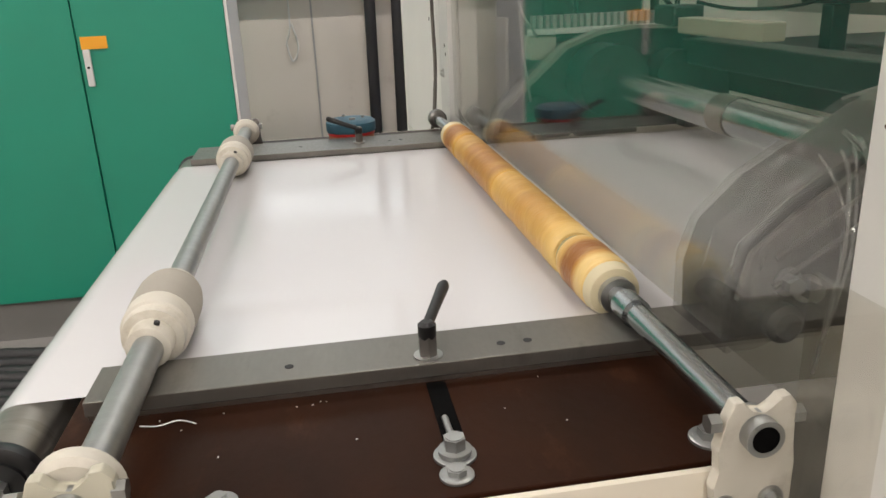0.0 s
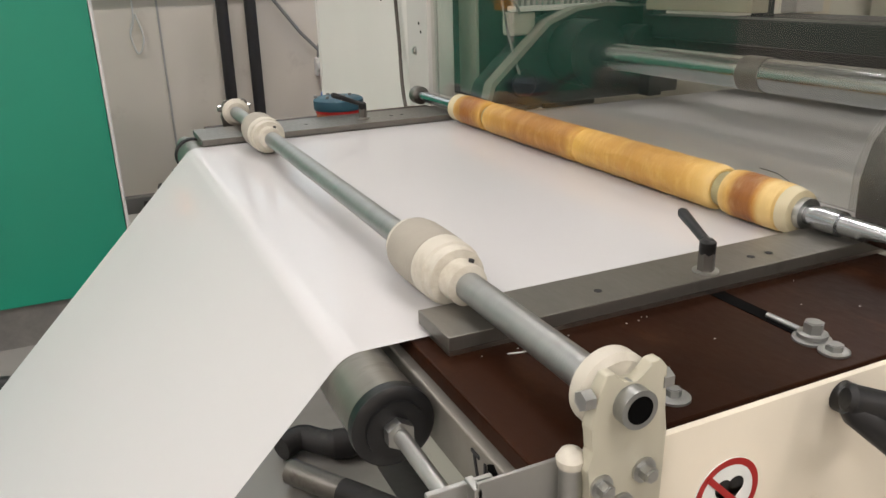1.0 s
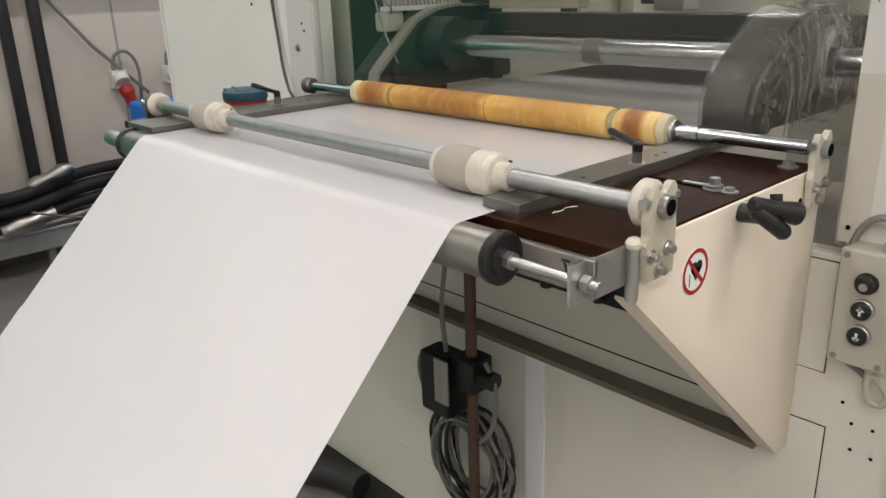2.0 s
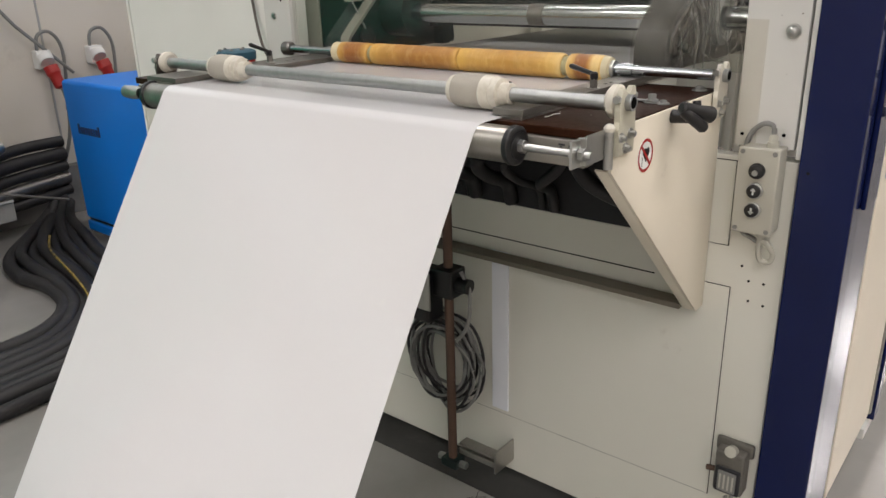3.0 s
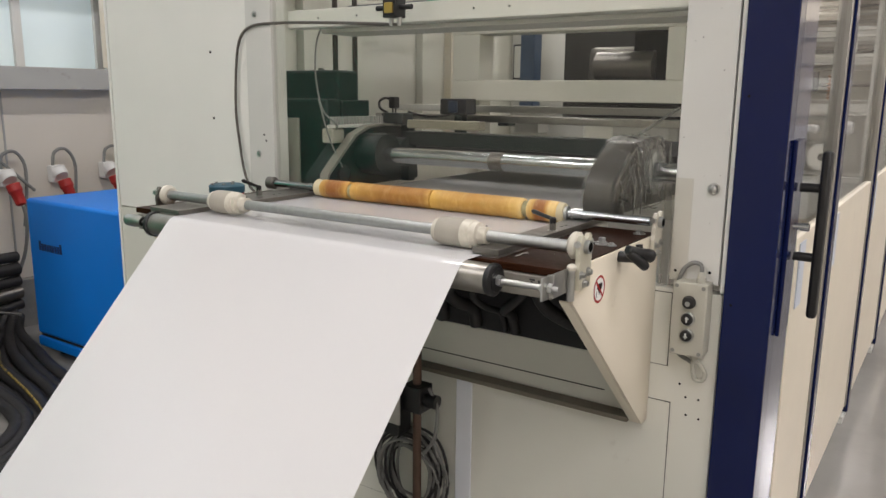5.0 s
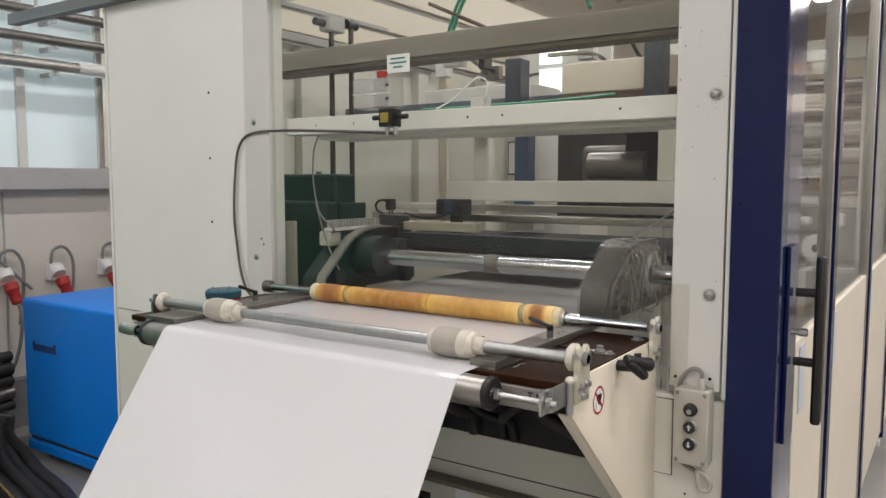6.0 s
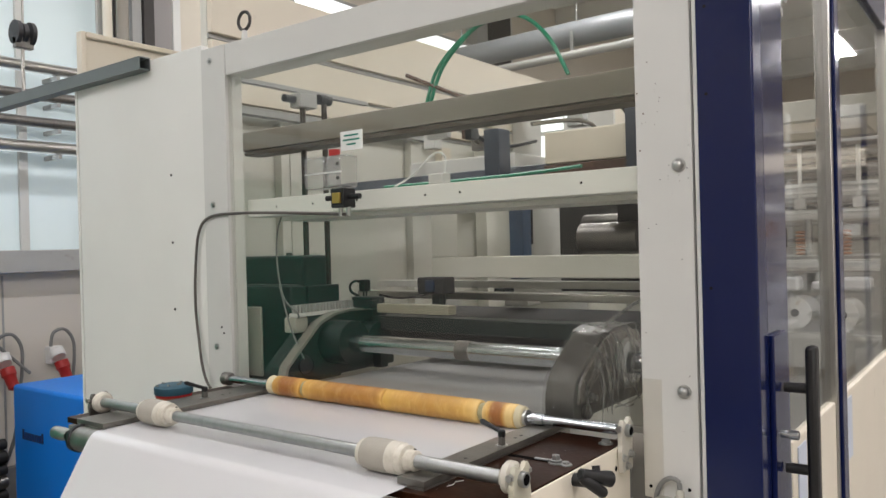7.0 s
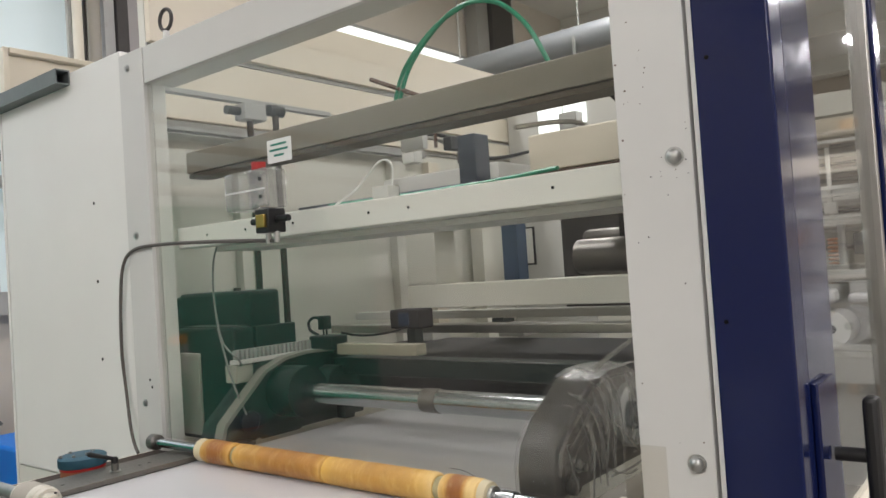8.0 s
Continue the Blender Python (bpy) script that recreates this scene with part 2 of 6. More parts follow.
def spline(pts, n=8):
    pts = [Vector(p) for p in pts]
    out = []
    for i in range(len(pts) - 1):
        p0, p1, p2, p3 = pts[max(0, i - 1)], pts[i], pts[i + 1], pts[min(len(pts) - 1, i + 2)]
        for k in range(n):
            t = k / n
            out.append(0.5 * (2 * p1 + (p2 - p0) * t + (2 * p0 - 5 * p1 + 4 * p2 - p3) * t * t + (3 * p1 - p0 - 3 * p2 + p3) * t ** 3))
    return out + [pts[-1]]


def sweep(bm, pts, r, seg=10, ribs=0.0):
    pts = [Vector(p) for p in pts]
    rings, up = [], Vector((0.13, 0.27, 1)).normalized()
    for i, p in enumerate(pts):
        t = (pts[min(i + 1, len(pts) - 1)] - pts[max(i - 1, 0)]).normalized()
        u = t.cross(up)
        u = (u if u.length > 0.05 else t.cross(Vector((1, 0, 0)))).normalized()
        v = t.cross(u)
        rr = r * (1 + (ribs if i % 2 else -ribs))
        rings.append([bm.verts.new(p + (u * math.cos(k * math.tau / seg) + v * math.sin(k * math.tau / seg)) * rr) for k in range(seg)])
    for p, q in zip(rings, rings[1:]):
        for k in range(seg):
            bm.faces.new((p[k], p[(k + 1) % seg], q[(k + 1) % seg], q[k]))
    bm.faces.new(rings[0][::-1])
    bm.faces.new(rings[-1])
    return bm


def mesh_of(name, bm, material, smooth=True):
    bmesh.ops.recalc_face_normals(bm, faces=bm.faces)
    me = bpy.data.meshes.new(name)
    lay = bm.faces.layers.int.get("flat")
    round_ = [not (lay and f[lay]) for f in bm.faces]
    if lay:
        bm.faces.layers.int.remove(lay)
    bm.to_mesh(me)
    bm.free()
    me.materials.append(material)
    if smooth:
        me.set_sharp_from_angle(angle=radians(38))
        me.polygons.foreach_set("use_smooth", round_)
    return me


ORIGIN = {}


def thing(name, loc, label, category, group="", kind=""):
    ob = new(name)
    ob.empty_display_size = 0.05
    ob.location = loc
    ORIGIN[ob.name] = Vector(loc)
    return tagged(ob, label, category, group, kind)


def part(name, bm, material, parent, label="", smooth=True):
    o = ORIGIN[parent.name]
    bmesh.ops.translate(bm, verts=bm.verts, vec=-o)
    ob = new(name, mesh_of(name, bm, material, smooth))
    ob.parent = parent
    ORIGIN[ob.name] = o
    return tagged(ob, label)


def solid(name, bm, material, loc, label, category, group="", kind="", smooth=True):
    bmesh.ops.translate(bm, verts=bm.verts, vec=-Vector(loc))
    ob = new(name, mesh_of(name, bm, material, smooth))
    ob.location = loc
    ORIGIN[ob.name] = Vector(loc)
    return tagged(ob, label, category, group, kind)


B = bmesh.new


def bolt(parent, p, axis, r=0.008, h=0.006, washer=True, material=None, name="bolt"):
    """Hexagon bolt head on a washer; axis points outwards."""
    p, a = Vector(p), Vector(axis)
    bm = B()
    if washer:
        cyl(bm, p, p + a * 0.002, r * 1.55, 20)
    cyl(bm, p, p + a * (h + 0.002), r, 6)
    cyl(bm, p + a * (h + 0.001), p + a * (h + 0.0032), r * 0.75, 14)
    return part(name, bm, material or ZINC, parent)


# ---- hall ----
FX = 0.36
solid("floor", box(B(), -7, 17, -6, 5.2, -0.2, 0), FLOOR, (0, 0, 0), "grey coated concrete hall floor with scuffs", "floor", kind="structure")
# strip of darker floor colour along the machine front
solid("trim", box(B(), FX - 0.075, FX + 0.6, 0.32, 2.84, -0.05, 0.003), mat("dark_floor_strip", (0.045, 0.044, 0.04), 0.6, 0, 0.3, 4, 0.2, 40, ((0.12, 0.115, 0.10), 0.6, 0.85, 5)), (FX, 1.5, 0), "dark floor strip under the machine front", "floor strip", kind="structure")
for cx, cy in ((0.128, 1.047), (0.254, 1.079), (0.0, 0.998)):
    ck = thing("floor_crack", (cx, cy, 0), "small star-shaped dark crack in the floor coating", "crack", "floor cracks")
    for k, (dx_, dy_) in enumerate(((0.032, 0.012), (-0.022, 0.02), (0.018, -0.024), (-0.03, -0.012))):
        part("line", sweep(B(), [(cx, cy, 0.0004), (cx + dx_ * 0.5, cy + dy_ * 0.6, 0.0004), (cx + dx_, cy + dy_, 0.0004)], 0.0007, 4), VOID, ck)
wall = thing("wall_north", (0, 5.2, 0), "beige sandwich panel wall above a grey plinth", "wall", kind="structure")
part("wall_panel", box(B(), -7, 1.9, 5.2, 5.35, 0, 1.62), WALLM, wall)
part("wall_panel", box(B(), 1.9, 17, 5.2, 5.35, 0, HALL_Z), WALLM, wall)
part("wall_panel", box(B(), -7, 1.9, 5.2, 5.35, 3.9, HALL_Z), WALLM, wall)
for k in range(9):
    part("seam", box(B(), -0.97 + k * 1.02 - 0.006, -0.97 + k * 1.02 + 0.006, 5.194, 5.2, 0.36, 1.6), GREYP, wall)
part("plinth", box(B(), -7, 17, 5.12, 5.2, 0, 0.33, 0.004), PLINTHM, wall)
part("sill", box(B(), -7, 1.9, 5.08, 5.2, 1.62, 1.77, 0.006), GREYP, wall, "grey metal window sill")
win = thing("window_1", (0, 5.25, 1.77), "high frosted window band with pale daylight", "window", kind="structure")
part("pane", box(B(), -7, 1.9, 5.27, 5.29, 1.77, 3.9), PANE, win)
for wx in (-0.4, 1.25, 1.84):
    part("window_frame", box(B(), wx - 0.03, wx + 0.03, 5.24, 5.27, 1.77, 3.9, 0.004), PLATE, win)
solid("wall_east", box(B(), 16.9, 17.05, -6, 5.2, 0, HALL_Z), WALLM, (17, 0, 0), "plain beige hall wall", "wall", kind="structure")
solid("wall_west", box(B(), -7.15, -7, -6, 5.35, 0, HALL_Z), WALLM, (-7, 0, 0), "plain beige hall wall", "wall", kind="structure")
solid("wall_south", box(B(), -7, 17, -6.15, -6, 0, HALL_Z), WALLM, (0, -6, 0), "plain beige hall wall", "wall", kind="structure")
bm = box(B(), -7.1, 17, -6.1, 5.3, HALL_Z, HALL_Z + 0.2)
for bx in range(-6, 17, 3):
    box(bm, bx - 0.08, bx + 0.08, -6, 5.2, HALL_Z - 0.3, HALL_Z)
solid("ceiling", bm, WHITE, (0, 0, HALL_Z), "white hall ceiling with cross beams", "ceiling", kind="structure")
for lx, ly in LAMPS:
    f = thing("ceiling_light", (lx, ly, HALL_Z - 0.4), "long white fluorescent batten hanging from the ceiling", "lamp", "hall lights")
    part("housing", box(B(), lx - 0.78, lx + 0.78, ly - 0.07, ly + 0.07, HALL_Z - 0.38, HALL_Z - 0.3, 0.005), WHITE, f)
    for dy in (-0.05, 0.05):
        part("tube", cyl(B(), (lx - 0.74, ly + dy, HALL_Z - 0.4), (lx + 0.74, ly + dy, HALL_Z - 0.4), 0.016, 10), TUBE, f)
    for dx in (-0.6, 0.6):
        part("hanger", cyl(B(), (lx + dx, ly, HALL_Z - 0.31), (lx + dx, ly, HALL_Z), 0.006, 6), ZINC, f)

# ---- machine front ----
mc = thing("forming_machine", (FX, 1.5, 0), "cream thermoforming machine front with a clear guard window", "machine")
part("lower_panel", box(B(), FX, FX + 0.04, 0.31, 2.82, 0.065, 1.135, 0.003), CREAM, mc)
part("left_panel", box(B(), FX, FX + 0.03, 1.995, 2.82, 1.138, 2.43, 0.003), WHITE, mc)
part("edge_strip", box(B(), FX - 0.002, FX + 0.03, 2.823, 2.838, 0.065, 2.43, 0.002), WHITE, mc)
part("frame_plate", box(B(), FX - 0.006, FX + 0.02, 1.866, 1.992, 1.14, 2.41, 0.002), PLATE, mc)
part("frame_plate", box(B(), FX - 0.006, FX + 0.02, 0.322, 0.445, 1.16, 2.62, 0.002), PLATE, mc)
part("corner_strip", box(B(), FX, FX + 0.03, 0.308, 0.319, 1.14, 2.7, 0.002), WHITE, mc)
part("top_rail", box(B(), FX - 0.004, FX + 0.09, 0.447, 1.864, 2.306, 2.41, 0.003), PLATE, mc)
part("post", box(B(), FX + 0.022, FX + 0.065, 1.868, 1.99, 1.14, 2.40, 0.003), WHITE, mc)
part("post", box(B(), FX + 0.022, FX + 0.12, 0.32, 0.44, 1.14, 2.62, 0.003), WHITE, mc)
g = part("guard_pane", box(B(), FX + 0.004, FX + 0.010, 0.40, 1.864, 1.31, 2.33), GLASS, mc, "clear polycarbonate guard pane")
g.visible_shadow = False
part("pane_lip", box(B(), FX - 0.012, FX - 0.007, 0.40, 0.472, 1.145, 1.42), clear("clear_lip", (0.955, 0.945, 0.92), 0.04, 0.008, 0.0), mc, "clear plastic lip").visible_shadow = False
part("base_skirt", box(B(), FX + 0.14, FX + 0.18, 0.35, 2.8, 0.0, 0.06), DARK, mc)
for bz in (1.403, 1.881, 2.365):
    bolt(mc, (FX - 0.006, 1.944, bz), (-1, 0, 0), 0.007, 0.004)
for bz in (1.398, 1.880, 2.36):
    bm = B()
    cyl(bm, (FX - 0.006, 0.351, bz), (FX - 0.009, 0.351, bz), 0.015, 24)
    lathe(bm, (FX - 0.009, 0.351, bz), (FX - 0.02, 0.351, bz), [(0, 0.012), (0.004, 0.0115), (0.008, 0.008), (0.010, 0.004)], 20)
    part("dome_bolt", bm, ZINC, mc)
# screw holes and small drill marks
for py, pz in ((2.189, 2.001), (2.19, 1.76), (2.187, 1.522)):
    part("screw_hole", cyl(B(), (FX + 0.001, py, pz), (FX - 0.0012, py, pz), 0.005, 12), VOID, mc)
for py, pz in ((0.349, 0.852), (0.378, 0.804), (0.345, 0.80), (0.382, 0.852), (0.40, 0.885)):
    part("screw_hole", cyl(B(), (FX + 0.001, py, pz), (FX - 0.0012, py, pz), 0.003, 10), VOID, mc)
rnd = random.Random(4)
for k in range(30):
    py, pz, r = rnd.uniform(0.328, 0.44), rnd.choice((rnd.uniform(1.2, 2.3), rnd.gauss(1.88, 0.03), rnd.gauss(2.03, 0.04))), rnd.choice((0.0007, 0.0010, 0.0014, 0.002))
    part("paint_chip", cyl(B(), (FX - 0.0055, py, pz), (FX - 0.0064, py, pz), r, 6), rnd.choice((DARK, RUST)), mc)
for py, pz in ((0.43, 1.185), (0.345, 1.19), (1.915, 1.47), (1.905, 1.45), (1.92, 1.25)):
    part("screw_hole", cyl(B(), (FX - 0.0055, py, pz), (FX - 0.0068, py, pz), 0.004, 10), VOID, mc)
# access panel with its gap
part("panel_gap", box(B(), FX - 0.0006, FX + 0.002, 0.420, 1.62, 0.255, 0.829), VOID, mc)
part("access_panel", box(B(), FX - 0.0024, FX + 0.001, 0.4218, 1.6182, 0.2568, 0.8272, 0.001), CREAM, mc)
part("panel_gap", box(B(), FX - 0.0006, FX + 0.002, 0.434, 0.60, 0.926, 1.124), VOID, mc)
part("access_panel", box(B(), FX - 0.0024, FX + 0.001, 0.4358, 0.5982, 0.9278, 1.1222, 0.001), CREAM, mc)
part("white_strip", box(B(), FX - 0.009, FX - 0.0025, 1.031, 1.087, 0.272, 0.86, 0.001), mat("cool_white_strip", (0.78, 0.81, 0.86), 0.35), mc, "white plastic strip")
part("top_cover", box(B(), FX + 0.02, 1.6, 2.795, 2.812, 2.432, 2.605, 0.002), WARM, mc)
part("top_lip", box(B(), FX + 0.02, 1.6, 2.772, 2.815, 2.607, 2.628, 0.003), WARM, mc)
part("top_lip", box(B(), FX - 0.002, FX + 0.018, 2.775, 2.815, 2.432, 2.628, 0.003), WARM, mc)
# lifting plugs near the base
for py, pz, r in ((0.405, 0.135, 0.017), (0.72, 0.085, 0.014)):
    bm = cyl(B(), (FX, py, pz), (FX - 0.014, py, pz), r, 6)
    cyl(bm, (FX - 0.014, py, pz), (FX - 0.03, py, pz), r * 0.8, 14)
    part("plug", bm, RUST, mc)

# grey channel bar on the panel
cb = thing("channel_bar", (FX - 0.02, 2.9, 2.41), "grey steel channel bar fixed across the panel top", "steel bar")
bm = box(B(), FX - 0.045, FX - 0.041, 2.30, 3.52, 2.39, 2.437)
box(bm, FX - 0.041, FX - 0.004, 2.30, 3.52, 2.39, 2.394)
box(bm, FX - 0.041, FX - 0.004, 2.30, 3.52, 2.433, 2.437)
box(bm, FX - 0.004, FX, 2.30, 3.52, 2.39, 2.437)
part("channel", bm, mat("grey_channel_paint", (0.13, 0.15, 0.15), 0.5), cb, smooth=False)

# lubricator with its cable
lu = thing("lubricator", (FX - 0.03, 1.30, 1.83), "clear plastic oil lubricator with a red cap and brass valve", "lubricator")
for y0, y1 in ((1.275, 1.335), (1.34, 1.425)):
    part("cup", box(B(), FX - 0.075, FX - 0.008, y0, y1, 1.895, 1.985, 0.006), HAZY, lu, "clear plastic cup").visible_shadow = False
part("cap", cyl(B(), (FX - 0.04, 1.335, 1.987), (FX - 0.04, 1.335, 2.005), 0.017, 20), RED, lu, "red plastic cap")
part("valve", box(B(), FX - 0.06, FX - 0.01, 1.285, 1.335, 1.838, 1.893, 0.003), BLACK, lu)
part("brass_block", box(B(), FX - 0.066, FX - 0.058, 1.295, 1.325, 1.85, 1.88, 0.002), mat("brass", (0.5, 0.36, 0.1), 0.35, 1), lu)
part("fitting", cyl(B(), (FX - 0.035, 1.245, 1.868), (FX - 0.035, 1.375, 1.868), 0.008, 12), BLACK, lu)
for yy in (1.29, 1.32):
    part("fitting", cyl(B(), (FX - 0.035, yy, 1.815), (FX - 0.035, yy, 1.84), 0.007, 10), ZINC, lu)
for lz in (1.915, 1.955):
    part("level_mark", box(B(), FX - 0.0765, FX - 0.0752, 1.284, 1.294, lz, lz + 0.008), BLACK, lu)
part("partition", box(B(), FX - 0.0745, FX - 0.0735, 1.277, 1.423, 1.935, 1.939), LABEL, lu)
tg = thing("notice_tag", (FX - 0.01, 1.29, 2.03), "small white notice tag with green print", "label")
part("plate", box(B(), FX - 0.004, FX - 0.001, 1.26, 1.345, 2.005, 2.06), LABEL, tg)
for k, (a, b) in enumerate(((1.275, 1.33), (1.27, 1.335), (1.285, 1.32))):
    part("print_line", box(B(), FX - 0.0052, FX - 0.0041, a, b, 2.045 - k * 0.013, 2.050 - k * 0.013), mat("green_print", (0.03, 0.2, 0.15), 0.6), tg)
cbl = [(FX - 0.035, 1.29, 1.818), (FX - 0.03, 1.40, 1.826), (FX - 0.02, 1.60, 1.838), (FX - 0.015, 1.80, 1.846), (FX - 0.012, 1.95, 1.842), (FX - 0.012, 2.015, 1.80), (FX - 0.012, 2.04, 1.70), (FX - 0.012, 2.05, 1.55),
       (FX - 0.012, 2.035, 1.42), (FX - 0.02, 2.01, 1.34), (FX - 0.03, 1.975, 1.29), (FX - 0.04, 1.94, 1.27)]
solid("lubricator_cable", sweep(B(), spline(cbl, 8), 0.0048, 8), mat("brown_grey_cable", (0.085, 0.075, 0.065), 0.5, 0, 0.1, 8), (FX, 2.0, 1.6), "thin brown-grey cable looping down the front panel", "cable")

# control box
cx = thing("control_box", (FX, 0.375, 1.07), "grey push button control box with three black buttons", "control box")
part("housing", box(B(), 0.312, FX, 0.334, 0.415, 0.985, 1.168, 0.004), GREYBOX, cx)
part("cover", box(B(), 0.300, 0.311, 0.332, 0.417, 0.983, 1.170, 0.004), GREYBOX, cx)
for by, bz in ((0.342, 0.993), (0.407, 0.993), (0.342, 1.160), (0.407, 1.160)):
    part("cover_screw", cyl(B(), (0.301, by, bz), (0.2985, by, bz), 0.005, 14), CABLE, cx)
for k, bz in enumerate((1.122, 1.080, 1.038)):
    b = part("button", lathe(B(), (0.300, 0.374, bz), (0.27, 0.374, bz), [(0, 0.0165), (0.004, 0.0165), (0.0045, 0.0145), (0.012, 0.0142), (0.0135, 0.012)], 28), BLACK, cx, "black push button")
    if k:
        part("bezel", lathe(B(), (0.2995, 0.374, bz), (0.27, 0.374, bz), [(0, 0.0172), (0.006, 0.0172), (0.007, 0.015), (0.0072, 0.0148)], 28), ZINC, b)
        s = 1 if k == 1 else -1
        bm = prism(B(), [(0.374 - 0.006, bz + s * 0.001), (0.374, bz + s * 0.008), (0.374 + 0.006, bz + s * 0.001)][::1], "x", 0.2860, 0.2866)
        box(bm, 0.2860, 0.2866, 0.372, 0.376, bz - 0.007, bz + 0.007)
        part("arrow", bm, LABEL, b)
    else:
        part("key_slot", cyl(B(), (0.287, 0.374, bz - 0.002), (0.283, 0.374, bz - 0.002), 0.006, 16), ZINC, b)
part("gland", lathe(B(), (0.33, 0.357, 1.167), (0.33, 0.357, 1.21), [(0, 0.012), (0.012, 0.012), (0.013, 0.0095), (0.024, 0.009), (0.028, 0.006)], 18), GREYBOX, cx)
part("gland", lathe(B(), (0.33, 0.36, 0.984), (0.33, 0.36, 0.95), [(0, 0.011), (0.010, 0.011), (0.014, 0.008), (0.02, 0.006)], 18), GREYBOX, cx)
part("conduit", sweep(B(), spline([(0.33, 0.357, 1.195), (0.332, 0.362, 1.212), (0.338, 0.385, 1.212), (0.345, 0.41, 1.185), (0.35, 0.424, 1.12), (0.35, 0.426, 1.05), (0.35, 0.42, 0.99), (0.345, 0.40, 0.968), (0.335, 0.375, 0.962), (0.33, 0.36, 0.955)], 6), 0.0055, 8), CABLE, cx)
part("cable_loop", sweep(B(), spline([(0.33, 0.36, 0.968), (0.33, 0.362, 0.945), (0.332, 0.356, 0.918), (0.335, 0.338, 0.916), (0.335, 0.332, 0.935), (0.333, 0.345, 0.955), (0.33, 0.358, 0.962)], 6), 0.006, 8), GREYBOX, cx)
nt = thing("name_plate", (FX - 0.002, 0.354, 1.197), "small black name plate with pale print", "label")
part("plate", box(B(), FX - 0.003, FX - 0.0005, 0.335, 0.372, 1.189, 1.205), BLACK, nt)
for a, b in ((0.338, 0.346), (0.349, 0.368)):
    part("print_line", box(B(), FX - 0.0042, FX - 0.0031, a, b, 1.195, 1.199), LABEL, nt)

# limit switch socket at the base
GRIME = mat("grimy_cast_metal", (0.17, 0.16, 0.14), 0.6, 0.3, 0.3, 12, 0.3, 60, ((0.06, 0.05, 0.04), 0.5, 0.75, 18))
lk = thing("wall_socket", (FX, 0.363, 0.36), "grimy grey cast metal socket box on the panel", "socket")
part("housing", box(B(), 0.315, FX, 0.328, 0.398, 0.31, 0.425, 0.006), GRIME, lk)
part("frame", box(B(), 0.306, 0.314, 0.332, 0.392, 0.315, 0.385, 0.004), DARK, lk)
part("cover", box(B(), 0.302, 0.3055, 0.340, 0.384, 0.322, 0.378, 0.003), CABLE, lk)
for k in range(4):
    part("cover_rib", box(B(), 0.3005, 0.3018, 0.345 + 0.010 * k, 0.349 + 0.010 * k, 0.33, 0.37), GREYBOX, lk)
part("flange", box(B(), 0.345, FX, 0.318, 0.408, 0.405, 0.442, 0.006), GRIME, lk)
part("knob", cyl(B(), (0.33, 0.362, 0.425), (0.31, 0.362, 0.432), 0.014, 18), GREYBOX, lk)
part("hook", sweep(B(), spline([(0.335, 0.355, 0.312), (0.33, 0.354, 0.29), (0.33, 0.362, 0.278), (0.33, 0.368, 0.29)], 5), 0.005, 8), GREYP, lk)
part("lever", cyl(B(), (0.33, 0.392, 0.36), (0.33, 0.42, 0.355), 0.007, 10), RUST, lk)

# navy door post, handle and side doors
nv = thing("safety_door", (0.45, 0.25, 0), "navy blue door post with a black bar handle", "machine door")
part("door_post", box(B(), FX - 0.02, FX + 0.045, 0.192, 0.305, 0.13, 2.8, 0.004), NAVY, nv)
part("door_stile", box(B(), FX + 0.047, 0.585, 0.193, 0.30, 0.13, 2.8, 0.003), mat("polished_navy_enamel", (0.008, 0.013, 0.06), 0.07, 0, 0.06, 3, 0.01, 40, spec=0.9), nv)
part("handle_plate", box(B(), FX + 0.05, 0.52, 0.182, 0.1925, 1.04, 1.52, 0.003), NAVY, nv)
part("handle_bar", box(B(), 0.455, 0.49, 0.112, 0.135, 1.085, 1.495, 0.008), BLACK, nv, "black bar handle")
for hz in (1.405, 1.235):
    part("handle_arm", cyl(B(), (0.472, 0.178, hz), (0.472, 0.13, hz), 0.011, 16), BLACK, nv)
part("latch_pin", lathe(B(), (0.43, 0.178, 1.315), (0.43, 0.14, 1.315), [(0, 0.008), (0.016, 0.008), (0.017, 0.010), (0.034, 0.010), (0.036, 0.007)], 18), CHROME, nv)
for pz in (1.12, 1.62, 2.02, 2.2):
    part("screw_hole", cyl(B(), (FX - 0.0195, 0.285, pz), (FX - 0.0208, 0.285, pz), 0.0035, 10), VOID, nv)
SIDE = [(0.587, 1.095), (1.21, 2.305), (2.45, 3.55), (3.72, 4.8)]
